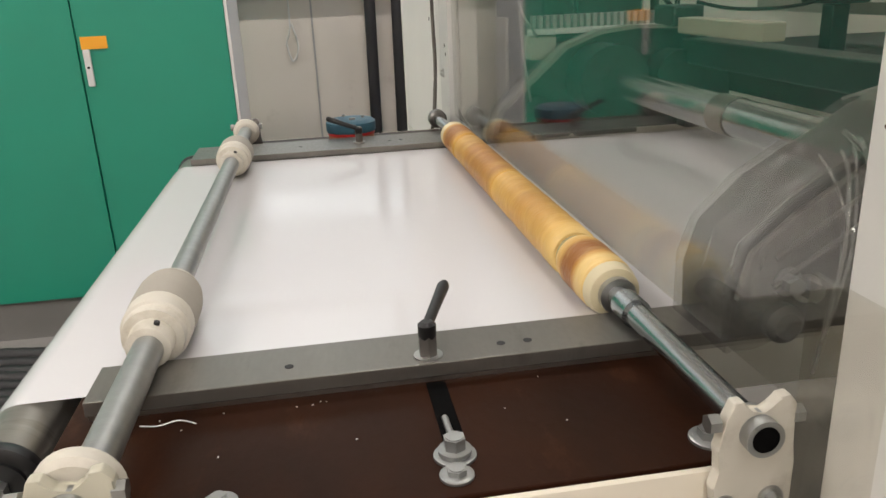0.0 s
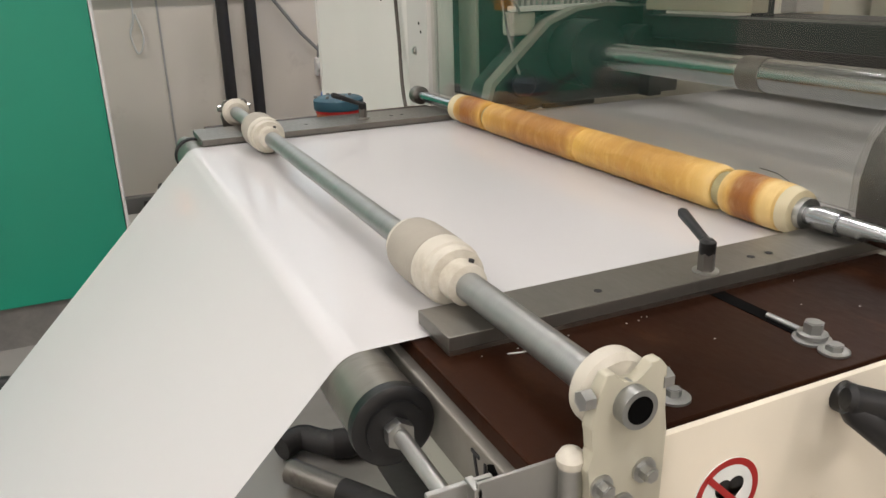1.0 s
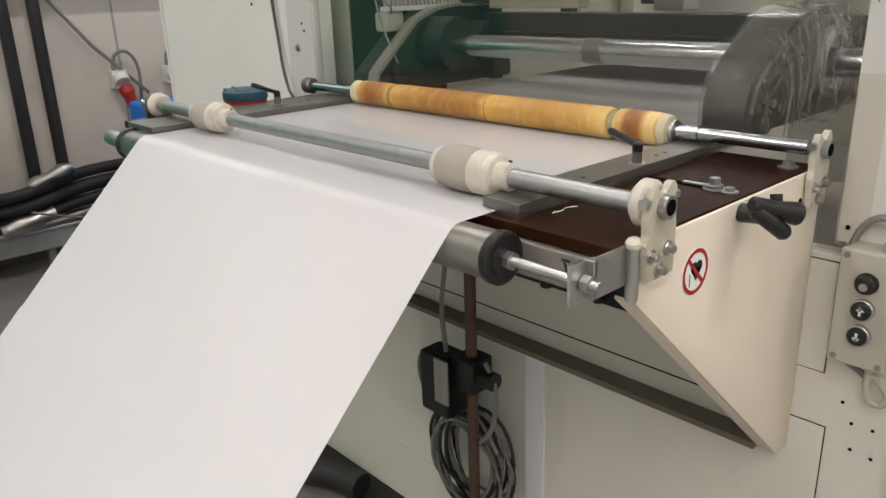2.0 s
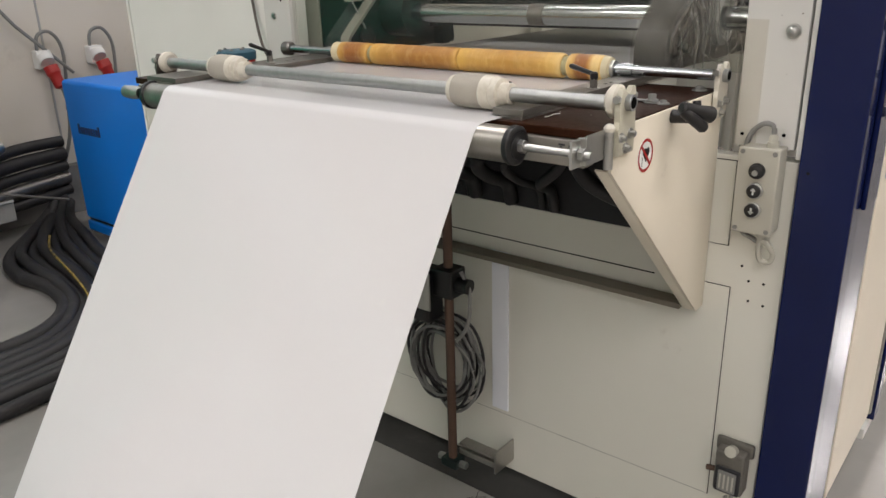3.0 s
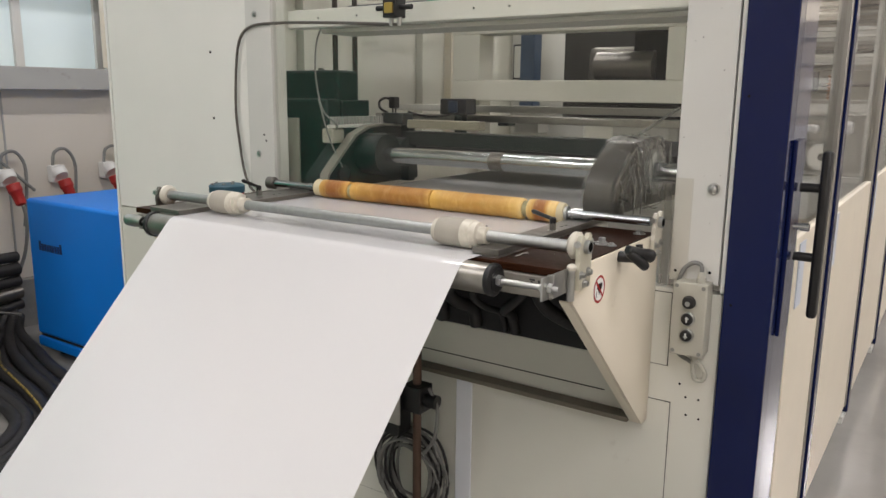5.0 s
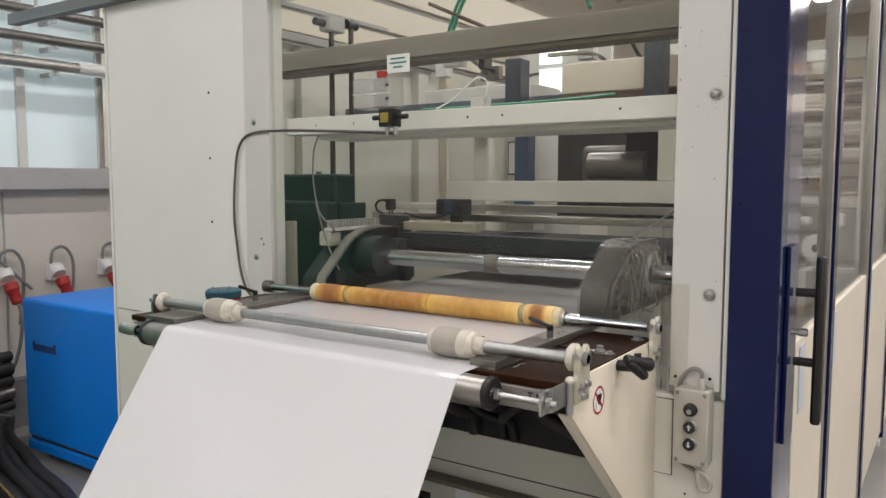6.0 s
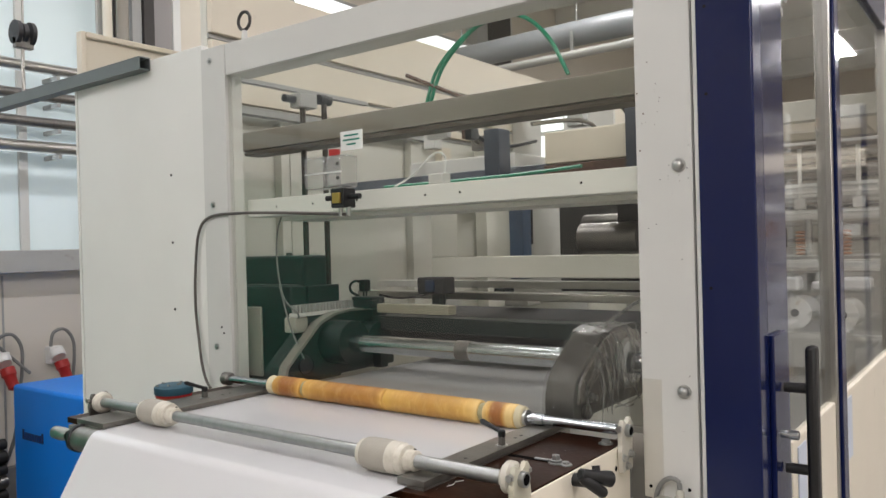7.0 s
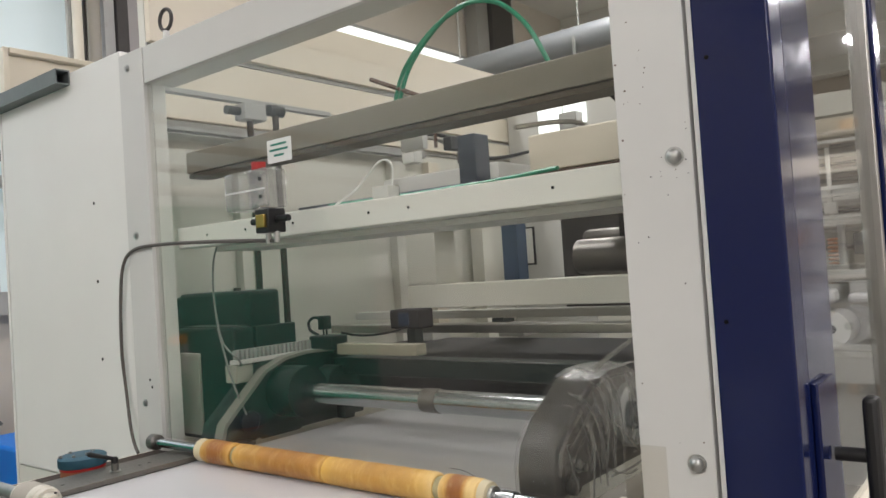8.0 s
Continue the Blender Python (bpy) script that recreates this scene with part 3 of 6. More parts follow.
for k, (a, b) in enumerate(SIDE):
    d = thing("side_door", ((a + b) / 2, 0.2, 0.2), "cream sliding machine door with a clear window and navy edge", "machine door", "side doors")
    part("door_panel", box(B(), a, b, 0.19, 0.215, 0.20, 1.26, 0.004), WARM, d)
    part("window_rail", box(B(), a, b, 0.186, 0.218, 2.55, 2.75, 0.004), NAVY, d)
    w = part("window_pane", box(B(), a, b, 0.20, 0.206, 1.262, 2.548), SIDEPANE, d)
    w.visible_shadow = False
    part("edge_profile", box(B(), b + 0.002, b + 0.024, 0.185, 0.225, 0.20, 2.75, 0.003), STEEL, d)
    part("seal", box(B(), b + 0.026, b + 0.042, 0.188, 0.222, 0.20, 2.75, 0.002), RUBBER, d)
    part("navy_edge", box(B(), b + 0.044, b + 0.110, 0.178, 0.225, 0.16, 2.75, 0.004), NAVY, d)
    part("door_foot", box(B(), b - 0.02, b + 0.110, 0.19, 0.225, 0.12, 0.155, 0.002), PLATE, d)
    part("key_window", box(B(), a + 0.04, a + 0.12, 0.1865, 0.1895, 1.06, 1.24), mat("pale_label", (0.55, 0.6, 0.7), 0.3), d)
part("transom", box(B(), 0.42, 4.9, 0.23, 0.30, 2.6, 2.75, 0.003), CREAM, mc)

# ---- inside the machine ----
ins = thing("machine_interior", (1.3, 1.3, 0), "cream press frame and beams inside the machine", "machine frame")
part("front_beam", box(B(), FX + 0.075, FX + 0.155, 0.445, 1.866, 1.836, 1.895, 0.004), WHITE, ins)
part("beam_flange", box(B(), FX + 0.13, FX + 0.30, 0.445, 1.76, 1.820, 1.834, 0.002), PLATE, ins)
part("cross_beam", box(B(), 0.75, 0.81, 0.50, 2.28, 2.125, 2.20, 0.004), BEAMP, ins)
part("cross_beam_flange", box(B(), 0.752, 0.84, 0.50, 2.27, 2.106, 2.122, 0.003), mat("brown_grime_steel", (0.13, 0.11, 0.085), 0.55, 0.2, 0.2, 8), ins)
part("press_beam", box(B(), 1.28, 1.40, 0.66, 1.74, 1.592, 1.676, 0.004), CREAM, ins)
part("press_beam", box(B(), 1.28, 1.40, 0.66, 1.74, 1.865, 1.93, 0.004), CREAM, ins)
part("press_post", box(B(), 1.28, 1.40, 1.60, 1.735, 1.676, 1.865, 0.004), CREAM, ins)
part("press_post", box(B(), 1.28, 1.40, 0.735, 0.80, 1.676, 1.865, 0.004), CREAM, ins)
part("rail", box(B(), 1.32, 1.40, 0.66, 2.2, 1.50, 1.53, 0.003), STEEL, ins)
part("rail", box(B(), 1.46, 1.52, 0.66, 2.2, 1.54, 1.57, 0.003), PLATE, ins)
part("bed", box(B(), 1.05, 1.9, 0.62, 2.2, 1.33, 1.42, 0.004), DARK, ins)
part("inner_wall", box(B(), 0.42, 4.9, 2.45, 2.49, 0.1, 2.34), CREAM, ins)
part("inner_wall", box(B(), 0.72, 4.9, 2.45, 2.49, 2.341, 2.86), CREAM, ins)
for z0, z1 in ((2.355, 2.445), (2.465, 2.602), (2.632, 2.865)):
    part("side_beam", box(B(), 0.72, 4.88, 2.415, 2.448, z0, z1, 0.004), WARM, ins)
    # grey strip paints the shadow line below each beam
    part("painted_beam_shadow", box(B(), 0.72, 4.88, 2.438, 2.449, z0 - 0.02, z0 - 0.001), GREYP, ins)
part("long_rail", box(B(), 0.48, 2.2, 2.36, 2.41, 2.30, 2.335, 0.003), GREYP, ins)
for wx, ww, wm in ((1.06, 0.05, CREAM), (1.98, 0.10, CREAM), (2.26, 0.09, WARM)):
    part("wall_stiffener", box(B(), wx, wx + ww, 2.40, 2.448, 1.3, 2.29, 0.003), wm, ins)
for wx, ww in ((0.60, 0.44), (1.15, 0.80)):
    part("wall_recess", box(B(), wx, wx + ww, 2.44, 2.4485, 1.3, 2.28), CREAM, ins)
part("back_wall", box(B(), 4.9, 4.94, 0.25, 2.49, 0.1, 2.7), PLATE, ins)
for rx in (2.6, 3.6):
    part("frame_post", box(B(), rx, rx + 0.09, 2.33, 2.41, 0.2, 2.33, 0.004), CREAM, ins)
for rx, rz in ((3.6, 2.4),):
    part("roof_beam", box(B(), rx, rx + 0.10, 0.36, 2.44, rz, rz + 0.12, 0.004), CREAM, ins)
part("tool_block", box(B(), 1.60, 1.85, 0.85, 1.05, 1.68, 1.90, 0.01), DARK, ins)
part("tool_shield", box(B(), 2.62, 2.64, 0.95, 1.85, 1.45, 2.02, 0.004), mat("dark_tool_steel", (0.05, 0.048, 0.045), 0.45, 0.5, 0.3, 8), ins)
part("tool_block", box(B(), 2.2, 2.5, 1.25, 1.52, 1.60, 1.86, 0.03), DARKSTEEL, ins)
part("blue_rail", box(B(), 2.0, 2.08, 1.72, 1.80, 1.55, 2.1, 0.004), mat("steel_blue_paint", (0.06, 0.10, 0.17), 0.4), ins)
part("spindle", cyl(B(), (1.6, 0.95, 1.74), (1.6, 1.2, 1.74), 0.06, 24), DARKSTEEL, ins)
for py, pz0, pz1 in ((1.36, 1.94, 2.16), (0.79, 1.94, 2.22)):
    part("cylinder_post", box(B(), 1.18, 1.26, py - 0.035, py + 0.035, pz0 - 0.0, pz1, 0.004), mat("slate_paint", (0.05, 0.06, 0.08), 0.4), ins)
part("upper_platen", box(B(), 1.30, 1.75, 0.66, 1.20, 2.02, 2.14, 0.006), WARM, ins)
part("upper_platen", box(B(), 1.29, 1.32, 0.66, 1.20, 1.945, 2.015, 0.003), RUST, ins)
part("upper_platen", box(B(), 1.45, 1.75, 1.42, 1.98, 1.98, 2.10, 0.006), PLATE, ins)
part("motor", cyl(B(), (1.36, 0.62, 1.98), (1.46, 0.62, 1.98), 0.04, 24), ZINC, ins)
ROD = mat("dark_brown_rod", (0.055, 0.045, 0.036), 0.5, 0.3, 0.2, 10)
for ry, x0 in ((1.985, 0.81), (1.96, 0.90)):
    part("guide_rod", cyl(B(), (x0, ry, 1.30), (x0, ry, 2.33), 0.011, 14), ROD, ins)
part("rod_clamp", box(B(), 0.77, 0.86, 1.955, 2.015, 2.27, 2.325, 0.005), GREYP, ins)
part("rod_clamp", cyl(B(), (0.87, 1.96, 2.31), (0.93, 1.96, 2.31), 0.02, 16), BLACK, ins)
part("clamp_knob", cyl(B(), (0.72, 1.99, 2.30), (0.77, 1.99, 2.30), 0.015, 14), BLACK, ins)
part("clamp_bar", box(B(), 0.5, 1.2, 2.0, 2.03, 2.335, 2.35), GREYP, ins)

rnd = random.Random(31)
for k in range(16):
    x, y, z = rnd.uniform(1.3, 2.4), rnd.uniform(0.5, 2.1), rnd.choice((1.44, 1.95, 2.02, 2.2, 2.24))
    part("fitting", box(B(), x, x + rnd.uniform(0.03, 0.12), y, y + rnd.uniform(0.04, 0.14), z, z + rnd.uniform(0.03, 0.09), 0.004), rnd.choice((DARKSTEEL, PLATE, BLACK, STEEL, DKGREEN, ZINC)), ins)
for k in range(6):
    y = rnd.uniform(0.5, 2.1)
    z = rnd.uniform(1.96, 2.3)
    part("conduit", sweep(B(), spline([(1.42, y, z), (1.7, y - 0.1, z + 0.03), (2.1, y - 0.05, z - 0.03), (2.6, y, z + 0.05)], 6), 0.009, 7), rnd.choice((BLACK, CABLE, STEEL)), ins)
part("cross_tube", box(B(), 1.36, 1.40, 0.70, 2.4, 1.985, 2.03, 0.004), mat("blue_grey_bar", (0.13, 0.15, 0.18), 0.45, 0.2, 0.1, 6), ins)
for hy in (0.62, 0.98, 1.10, 1.55, 1.72, 1.36):
    part("screw_hole", cyl(B(), (FX + 0.0755, hy, 1.866), (FX + 0.0738, hy, 1.866), 0.0035, 10), VOID, ins)
dv = thing("drive_gearbox", (0.9, 2.15, 1.3), "dark green stepped gearbox casting", "gearbox")
part("casing", box(B(), 0.64, 0.76, 1.822, 2.20, 1.25, 1.702, 0.012), DKGREEN, dv)
part("casing", box(B(), 0.66, 0.76, 2.202, 2.36, 1.25, 1.688, 0.010), DKGREEN, dv)
part("step", box(B(), 0.565, 0.638, 1.806, 2.10, 1.25, 1.595, 0.010), DKGREEN, dv)
part("step", box(B(), 0.645, 0.80, 1.8035, 1.8205, 1.25, 1.592, 0.004), DKGREEN, dv)
part("step", box(B(), 0.58, 0.638, 2.102, 2.34, 1.25, 1.56, 0.008), DKGREEN, dv)
part("dust_cover", box(B(), 0.570, 0.634, 1.83, 2.08, 1.5955, 1.5985), mat("dusty_green_top", (0.06, 0.07, 0.06), 0.7, 0, 0.2, 9), dv, "dusty green top plate")
part("top_bolt", cyl(B(), (0.70, 1.96, 1.702), (0.70, 1.96, 1.712), 0.012, 6), DARKSTEEL, dv)

CHAIN = [(0.425, 1.282), (0.44, 1.335), (0.585, 1.465), (0.66, 1.492), (0.74, 1.50), (0.86, 1.495), (0.93, 1.455), (0.97, 1.39), (0.98, 1.30), (0.98, 1.282)]
cg = thing("chain_guard", (0.7, 1.75, 1.28), "dark green chain guard with a grey steel edge", "guard")
part("side_cover", prism(B(), CHAIN, "y", 1.70, 1.80, 0.004), DKGREEN, cg)
part("edge_band", prism(B(), [(x * 1.0 - 0.008, z + 0.008) for x, z in CHAIN[:7]] + [(x, z + 0.0) for x, z in CHAIN[:7]][::-1], "y", 1.685, 1.722), mat("grey_band", (0.26, 0.25, 0.215), 0.45, 0.3), cg)
part("bearing", cyl(B(), (0.66, 1.70, 1.40), (0.66, 1.60, 1.40), 0.075, 30), DKGREEN, cg)
part("bearing", cyl(B(), (0.52, 1.70, 1.335), (0.52, 1.69, 1.335), 0.028, 20), DARK, cg)
part("coupling", cyl(B(), (0.82, 1.70, 1.40), (0.82, 1.63, 1.40), 0.055, 24), DKGREEN, cg)
part("toothed_rack", box(B(), 0.515, 0.83, 1.725, 1.765, 1.494, 1.506, 0.002), PLATE, cg)
for k in range(20):
    part("tooth", box(B(), 0.520 + k * 0.0154, 0.528 + k * 0.0154, 1.735, 1.755, 1.5062, 1.534), GREYP, cg)
part("white_block", box(B(), 0.515, 0.575, 1.735, 1.79, 1.44, 1.492, 0.005), GREYBOX, cg)
part("grey_plate", box(B(), 0.495, 0.505, 1.888, 1.985, 1.285, 1.527, 0.003), GREYBOX, cg)
for bx, bz, br in ((0.52, 1.335, 0.034), (0.66, 1.40, 0.062), (0.82, 1.39, 0.05)):
    part("pulley_rim", lathe(B(), (bx, 1.688, bz), (bx, 1.675, bz), [(0, br), (0.004, br), (0.005, br * 0.82), (0.002, br * 0.8)], 30), DARK, cg)

GUARD = [(0.377, 1.296), (0.375, 1.345), (0.388, 1.388), (0.43, 1.424), (0.475, 1.451), (0.53, 1.487), (0.585, 1.499), (0.70, 1.497), (0.77, 1.47), (0.82, 1.42), (0.84, 1.35), (0.845, 1.296)]
pg = thing("plastic_guard", (0.62, 0.65, 1.29), "dull grey plastic chain guard wrapped in clear film", "guard")
part("shell", prism(B(), GUARD, "y", 0.624, 0.704, 0.006), TINTED, pg)
part("side_cover", prism(B(), [(0.384, 1.337), (0.394, 1.379), (0.434, 1.412), (0.479, 1.439), (0.533, 1.474), (0.585, 1.486), (0.70, 1.484), (0.76, 1.460), (0.80, 1.415), (0.812, 1.337)], "y", 0.614, 0.6225, 0.002), COVER, pg, "milky grey side cover")
for dz in (0.0, 0.026):
    part("rib", sweep(B(), [(0.415, 0.613, 1.374 - dz), (0.47, 0.613, 1.409 - dz), (0.53, 0.613, 1.447 - dz)], 0.0035, 8), COVER, pg)
part("hub", lathe(B(), (0.665, 0.6135, 1.40), (0.665, 0.56, 1.40), [(0, 0.066), (0.014, 0.066), (0.018, 0.058), (0.019, 0.050), (0.008, 0.047), (0.007, 0.034)], 36), GREYP, pg)
for nx2, nz2 in ((0.428, 1.352), (0.447, 1.344)):
    bm = cyl(B(), (nx2, 0.6138, nz2), (nx2, 0.6115, nz2), 0.013, 20)
    cyl(bm, (nx2, 0.612, nz2), (nx2, 0.598, nz2), 0.0085, 6)
    part("nut", bm, ZINC, pg)
part("hub_cap", lathe(B(), (0.43, 0.6235, 1.312), (0.43, 0.59, 1.312), [(0, 0.018), (0.012, 0.018), (0.017, 0.012)], 22), TINTED, pg)


def along(u):
    i = min(int(u), len(GUARD) - 2)
    return GUARD[i][0] + (GUARD[i + 1][0] - GUARD[i][0]) * (u - i), GUARD[i][1] + (GUARD[i + 1][1] - GUARD[i][1]) * (u - i)


def grid_faces(bm, rows):
    for p, q in zip(rows, rows[1:]):
        for j in range(len(p) - 1):
            bm.faces.new((p[j], p[j + 1], q[j + 1], q[j]))
    return bm


bm = B()
rows = []
for k in range(56):
    gx, gz = along(k / 55 * (len(GUARD) - 1))
    row = []
    for j in range(30):
        y = 0.606 + 0.102 * j / 29
        o = 1.012 + 0.05 * abs(noise.noise(Vector((gx * 6 + y * 9, y * 22, gz * 6)))) + 0.012 * abs(noise.noise(Vector((gx * 40, y * 60, gz * 40))))
        row.append(bm.verts.new((max(0.3722, 0.62 + (gx - 0.62) * o), y, max(1.29, 1.36 + (gz - 1.36) * (o + 0.015)))))
    rows.append(row)
part("film_wrap", grid_faces(bm, rows), WRAP, pg, "crumpled clear film wrap")
bm = B()
rows = []
for k in range(56):
    gx, gz = along(k / 55 * (len(GUARD) - 1))
    row = []
    for j in range(26):
        f = 0.36 + 0.66 * j / 25
        x, z = 0.65 + (gx - 0.65) * f, 1.40 + (gz - 1.40) * f
        crease = abs(noise.noise(Vector((x * 15 + z * 5, 3.1, z * 4)))) + 0.4 * abs(noise.noise(Vector((x * 44, 1.1, z * 12))))
        row.append(bm.verts.new((max(0.3722, x), 0.608 - 0.034 * crease, max(1.29, z))))
    rows.append(row)
part("film_wrap", grid_faces(bm, rows), WRAP, pg, "crumpled clear film wrap")
rnd = random.Random(8)
for k in range(18):
    a0 = 0.46 + rnd.random() * 0.22
    top = 1.50 - max(0, 0.56 - a0) * 0.55
    lean = rnd.uniform(-0.05, 0.03)
    pts = [(a0, rnd.uniform(0.62, 0.68), top + 0.008), (a0 - 0.004, 0.607, top - 0.012), (a0 + lean * 0.5, 0.586, top - 0.07), (a0 + lean, 0.584, top - 0.13 - rnd.random() * 0.05)]
    part("film_fold", sweep(B(), spline(pts, 6), rnd.choice((0.0009, 0.0014, 0.002)), 5), HAZY, pg, "crumpled clear film fold")
for a, b in (((0.56, 0.585, 1.40), (0.66, 0.58, 1.31)), ((0.52, 0.585, 1.31), (0.70, 0.575, 1.335)), ((0.50, 0.585, 1.33), (0.62, 0.58, 1.30))):
    part("film_fold", sweep(B(), spline([a, ((a[0] + b[0]) / 2, 0.572, (a[2] + b[2]) / 2 - 0.008), b], 6), 0.0022, 6), HAZY, pg, "crumpled clear film fold")
for dx_ in (0.0, 0.018):
    part("film_tail", sweep(B(), spline([(0.56 + dx_, 0.63, 1.508), (0.60 + dx_, 0.59, 1.545), (0.645, 0.54, 1.585), (0.66, 0.51, 1.60)], 6), 0.004, 6), HAZY, pg, "twisted clear film tail")

sh = thing("drive_shaft", (0.66, 1.2, 1.40), "bright ground steel cross shaft with a dark collar", "shaft")
part("shaft", cyl(B(), (0.66, 0.47, 1.40), (0.66, 1.66, 1.40), 0.029, 40), CHROME, sh)
part("collar", cyl(B(), (0.66, 1.11, 1.40), (0.66, 1.16, 1.40), 0.0305, 40), DARKSTEEL, sh)
va = thing("sensor_block", (1.0, 1.7, 1.5), "dark green sensor blocks with cables on a cream rail", "sensor")
part("rail", box(B(), 0.80, 0.845, 1.30, 1.62, 1.490, 1.522, 0.003), mat("dusty_cream_rail", (0.30, 0.285, 0.215), 0.5, 0, 0.12, 8, 0.06, 70), va, "dusty cream rail")
part("lower_rail", box(B(), 0.83, 0.90, 0.72, 1.66, 1.425, 1.477, 0.004), DKGREEN, va)
part("upright", box(B(), 0.84, 0.88, 1.64, 1.68, 1.285, 1.50, 0.003), DKGREEN, va)
part("upright", box(B(), 0.84, 0.88, 0.725, 0.765, 1.285, 1.424, 0.003), DKGREEN, va)
part("block", box(B(), 0.80, 0.87, 1.64, 1.745, 1.502, 1.545, 0.006), DKGREEN, va)
part("connector", box(B(), 0.825, 0.86, 1.700, 1.728, 1.562, 1.606, 0.004), BLACK, va)
for yy in (1.706, 1.720):
    part("pin", cyl(B(), (0.842, yy, 1.546), (0.842, yy, 1.563), 0.003, 8), BLACK, va)
part("cable", sweep(B(), spline([(0.84, 1.725, 1.596), (0.84, 1.76, 1.60), (0.84, 1.785, 1.585), (0.84, 1.78, 1.56), (0.84, 1.745, 1.545)], 7), 0.005, 7), BLACK, va)
part("cable", sweep(B(), spline([(0.86, 1.66, 1.55), (0.92, 1.64, 1.535), (1.0, 1.63, 1.53), (1.08, 1.62, 1.535), (1.14, 1.61, 1.55)], 7), 0.004, 6), BLACK, va)
part("block", box(B(), 1.12, 1.20, 1.56, 1.69, 1.535, 1.60, 0.006), DARK, va)
part("blue_switch", box(B(), 1.112, 1.12, 1.60, 1.645, 1.545, 1.59, 0.003), mat("dark_blue_switch", (0.02, 0.04, 0.08), 0.4), va)
part("block_post", box(B(), 1.13, 1.17, 1.585, 1.625, 1.421, 1.534, 0.004), DKGREEN, va)
hp = thing("green_hose", (1.2, 1.3, 2.3), "green compressed air hose arching over the machine", "hose")
part("arch", sweep(B(), spline([(1.2, 1.66, 2.30), (1.2, 1.58, 2.45), (1.2, 1.40, 2.575), (1.2, 1.24, 2.57), (1.2, 1.12, 2.47), (1.2, 1.04, 2.32)], 8), 0.008, 8), HOSEGREEN, hp)
part("arch", sweep(B(), spline([(1.2, 1.68, 2.30), (1.2, 1.62, 2.43), (1.2, 1.48, 2.54), (1.2, 1.34, 2.585)], 8), 0.007, 8), HOSEGREEN, hp)
part("line", sweep(B(), spline([(0.55, 1.35, 1.91), (0.6, 1.15, 1.915), (0.62, 0.9, 1.92), (0.6, 0.7, 1.925)], 6), 0.005, 6), HOSEGREEN, hp)
gp = thing("ventilation_pipe", (5.2, 3.4, 3.66), "wide grey ventilation pipe hanging under the hall roof", "pipe")
part("pipe", cyl(B(), (5.2, 4.75, 3.64), (5.2, 1.2, 3.68), 0.115, 32), mat("blue_grey_duct", (0.27, 0.285, 0.30), 0.42, 0.3, 0.08, 3), gp)
part("pipe", cyl(B(), (5.1, 4.1, 3.43), (5.1, 1.2, 3.47), 0.04, 20), GREYP, gp)
for hy in (1.6, 3.0, 4.3):
    part("hanger", cyl(B(), (5.2, hy, 3.78), (5.2, hy, HALL_Z), 0.01, 8), ZINC, gp)
    part("strap", box(B(), 5.085, 5.115, hy - 0.015, hy + 0.015, 3.42, 3.66, 0.002), ZINC, gp)
ry = thing("stay_rod", (1.2, 1.64, 2.3), "thin rusty stay rod beside the air hose", "rod")
part("rod", cyl(B(), (1.2, 1.78, 2.43), (1.2, 1.50, 2.30), 0.008, 8), RUST, ry)
part("foot", cyl(B(), (1.2, 1.50, 2.30), (1.2, 1.50, 2.14), 0.006, 8), RUST, ry)
wc = thing("white_cable", (0.5, 1.1, 1.9), "thin white cable lying on the beam", "cable")
part("loop", sweep(B(), spline([(0.47, 1.24, 1.90), (0.48, 1.18, 1.93), (0.48, 1.10, 1.985), (0.48, 1.06, 1.97), (0.48, 1.07, 1.90)], 6), 0.0026, 6), LABEL, wc)
part("block", box(B(), 0.45, 0.49, 1.05, 1.10, 1.896, 1.925, 0.003), PLATE, wc)
# thin hoses by the left post
hs = thing("thin_hose", (0.45, 1.8, 1.5), "thin pale pneumatic hoses inside the guard", "hose")
part("hose", sweep(B(), spline([(0.50, 1.74, 1.87), (0.50, 1.79, 1.80), (0.50, 1.80, 1.68), (0.50, 1.77, 1.56), (0.52, 1.72, 1.50), (0.58, 1.84, 1.46)], 8), 0.003, 7), CABLE, hs)
part("hose", sweep(B(), spline([(0.50, 1.79, 1.60), (0.50, 1.74, 1.46), (0.50, 1.68, 1.36)], 8), 0.003, 7), CABLE, hs)

w2 = thing("window_2", (3.05, 2.1, 2.4), "bright daylight window at the machine's far end", "window", kind="structure")
DAYP = glow("daylight_pane", (0.95, 0.98, 1.0), 1.0)
part("pane", box(B(), 3.04, 3.05, 2.035, 2.19, 2.255, 2.405), DAYP, w2)
part("pane", box(B(), 3.04, 3.05, 2.035, 2.19, 2.435, 2.62), DAYP, w2)
part("pane", box(B(), 3.04, 3.05, 1.88, 2.02, 2.50, 2.64), DAYP, w2)
part("window_frame", box(B(), 3.052, 3.08, 1.70, 2.41, 2.20, 2.70, 0.003), PLATE, w2)
pn = thing("switch_panel", (3.05, 2.3, 1.6), "grey inner door with a small rounded window", "panel")
part("door", box(B(), 3.05, 3.08, 1.90, 2.44, 1.0, 2.198, 0.004), PLATE, pn)
part("frame", box(B(), 3.042, 3.0495, 2.27, 2.425, 1.72, 1.945, 0.003), DARK, pn)
part("pane", box(B(), 3.036, 3.0415, 2.282, 2.415, 1.73, 1.935, 0.002), WHITE, pn)
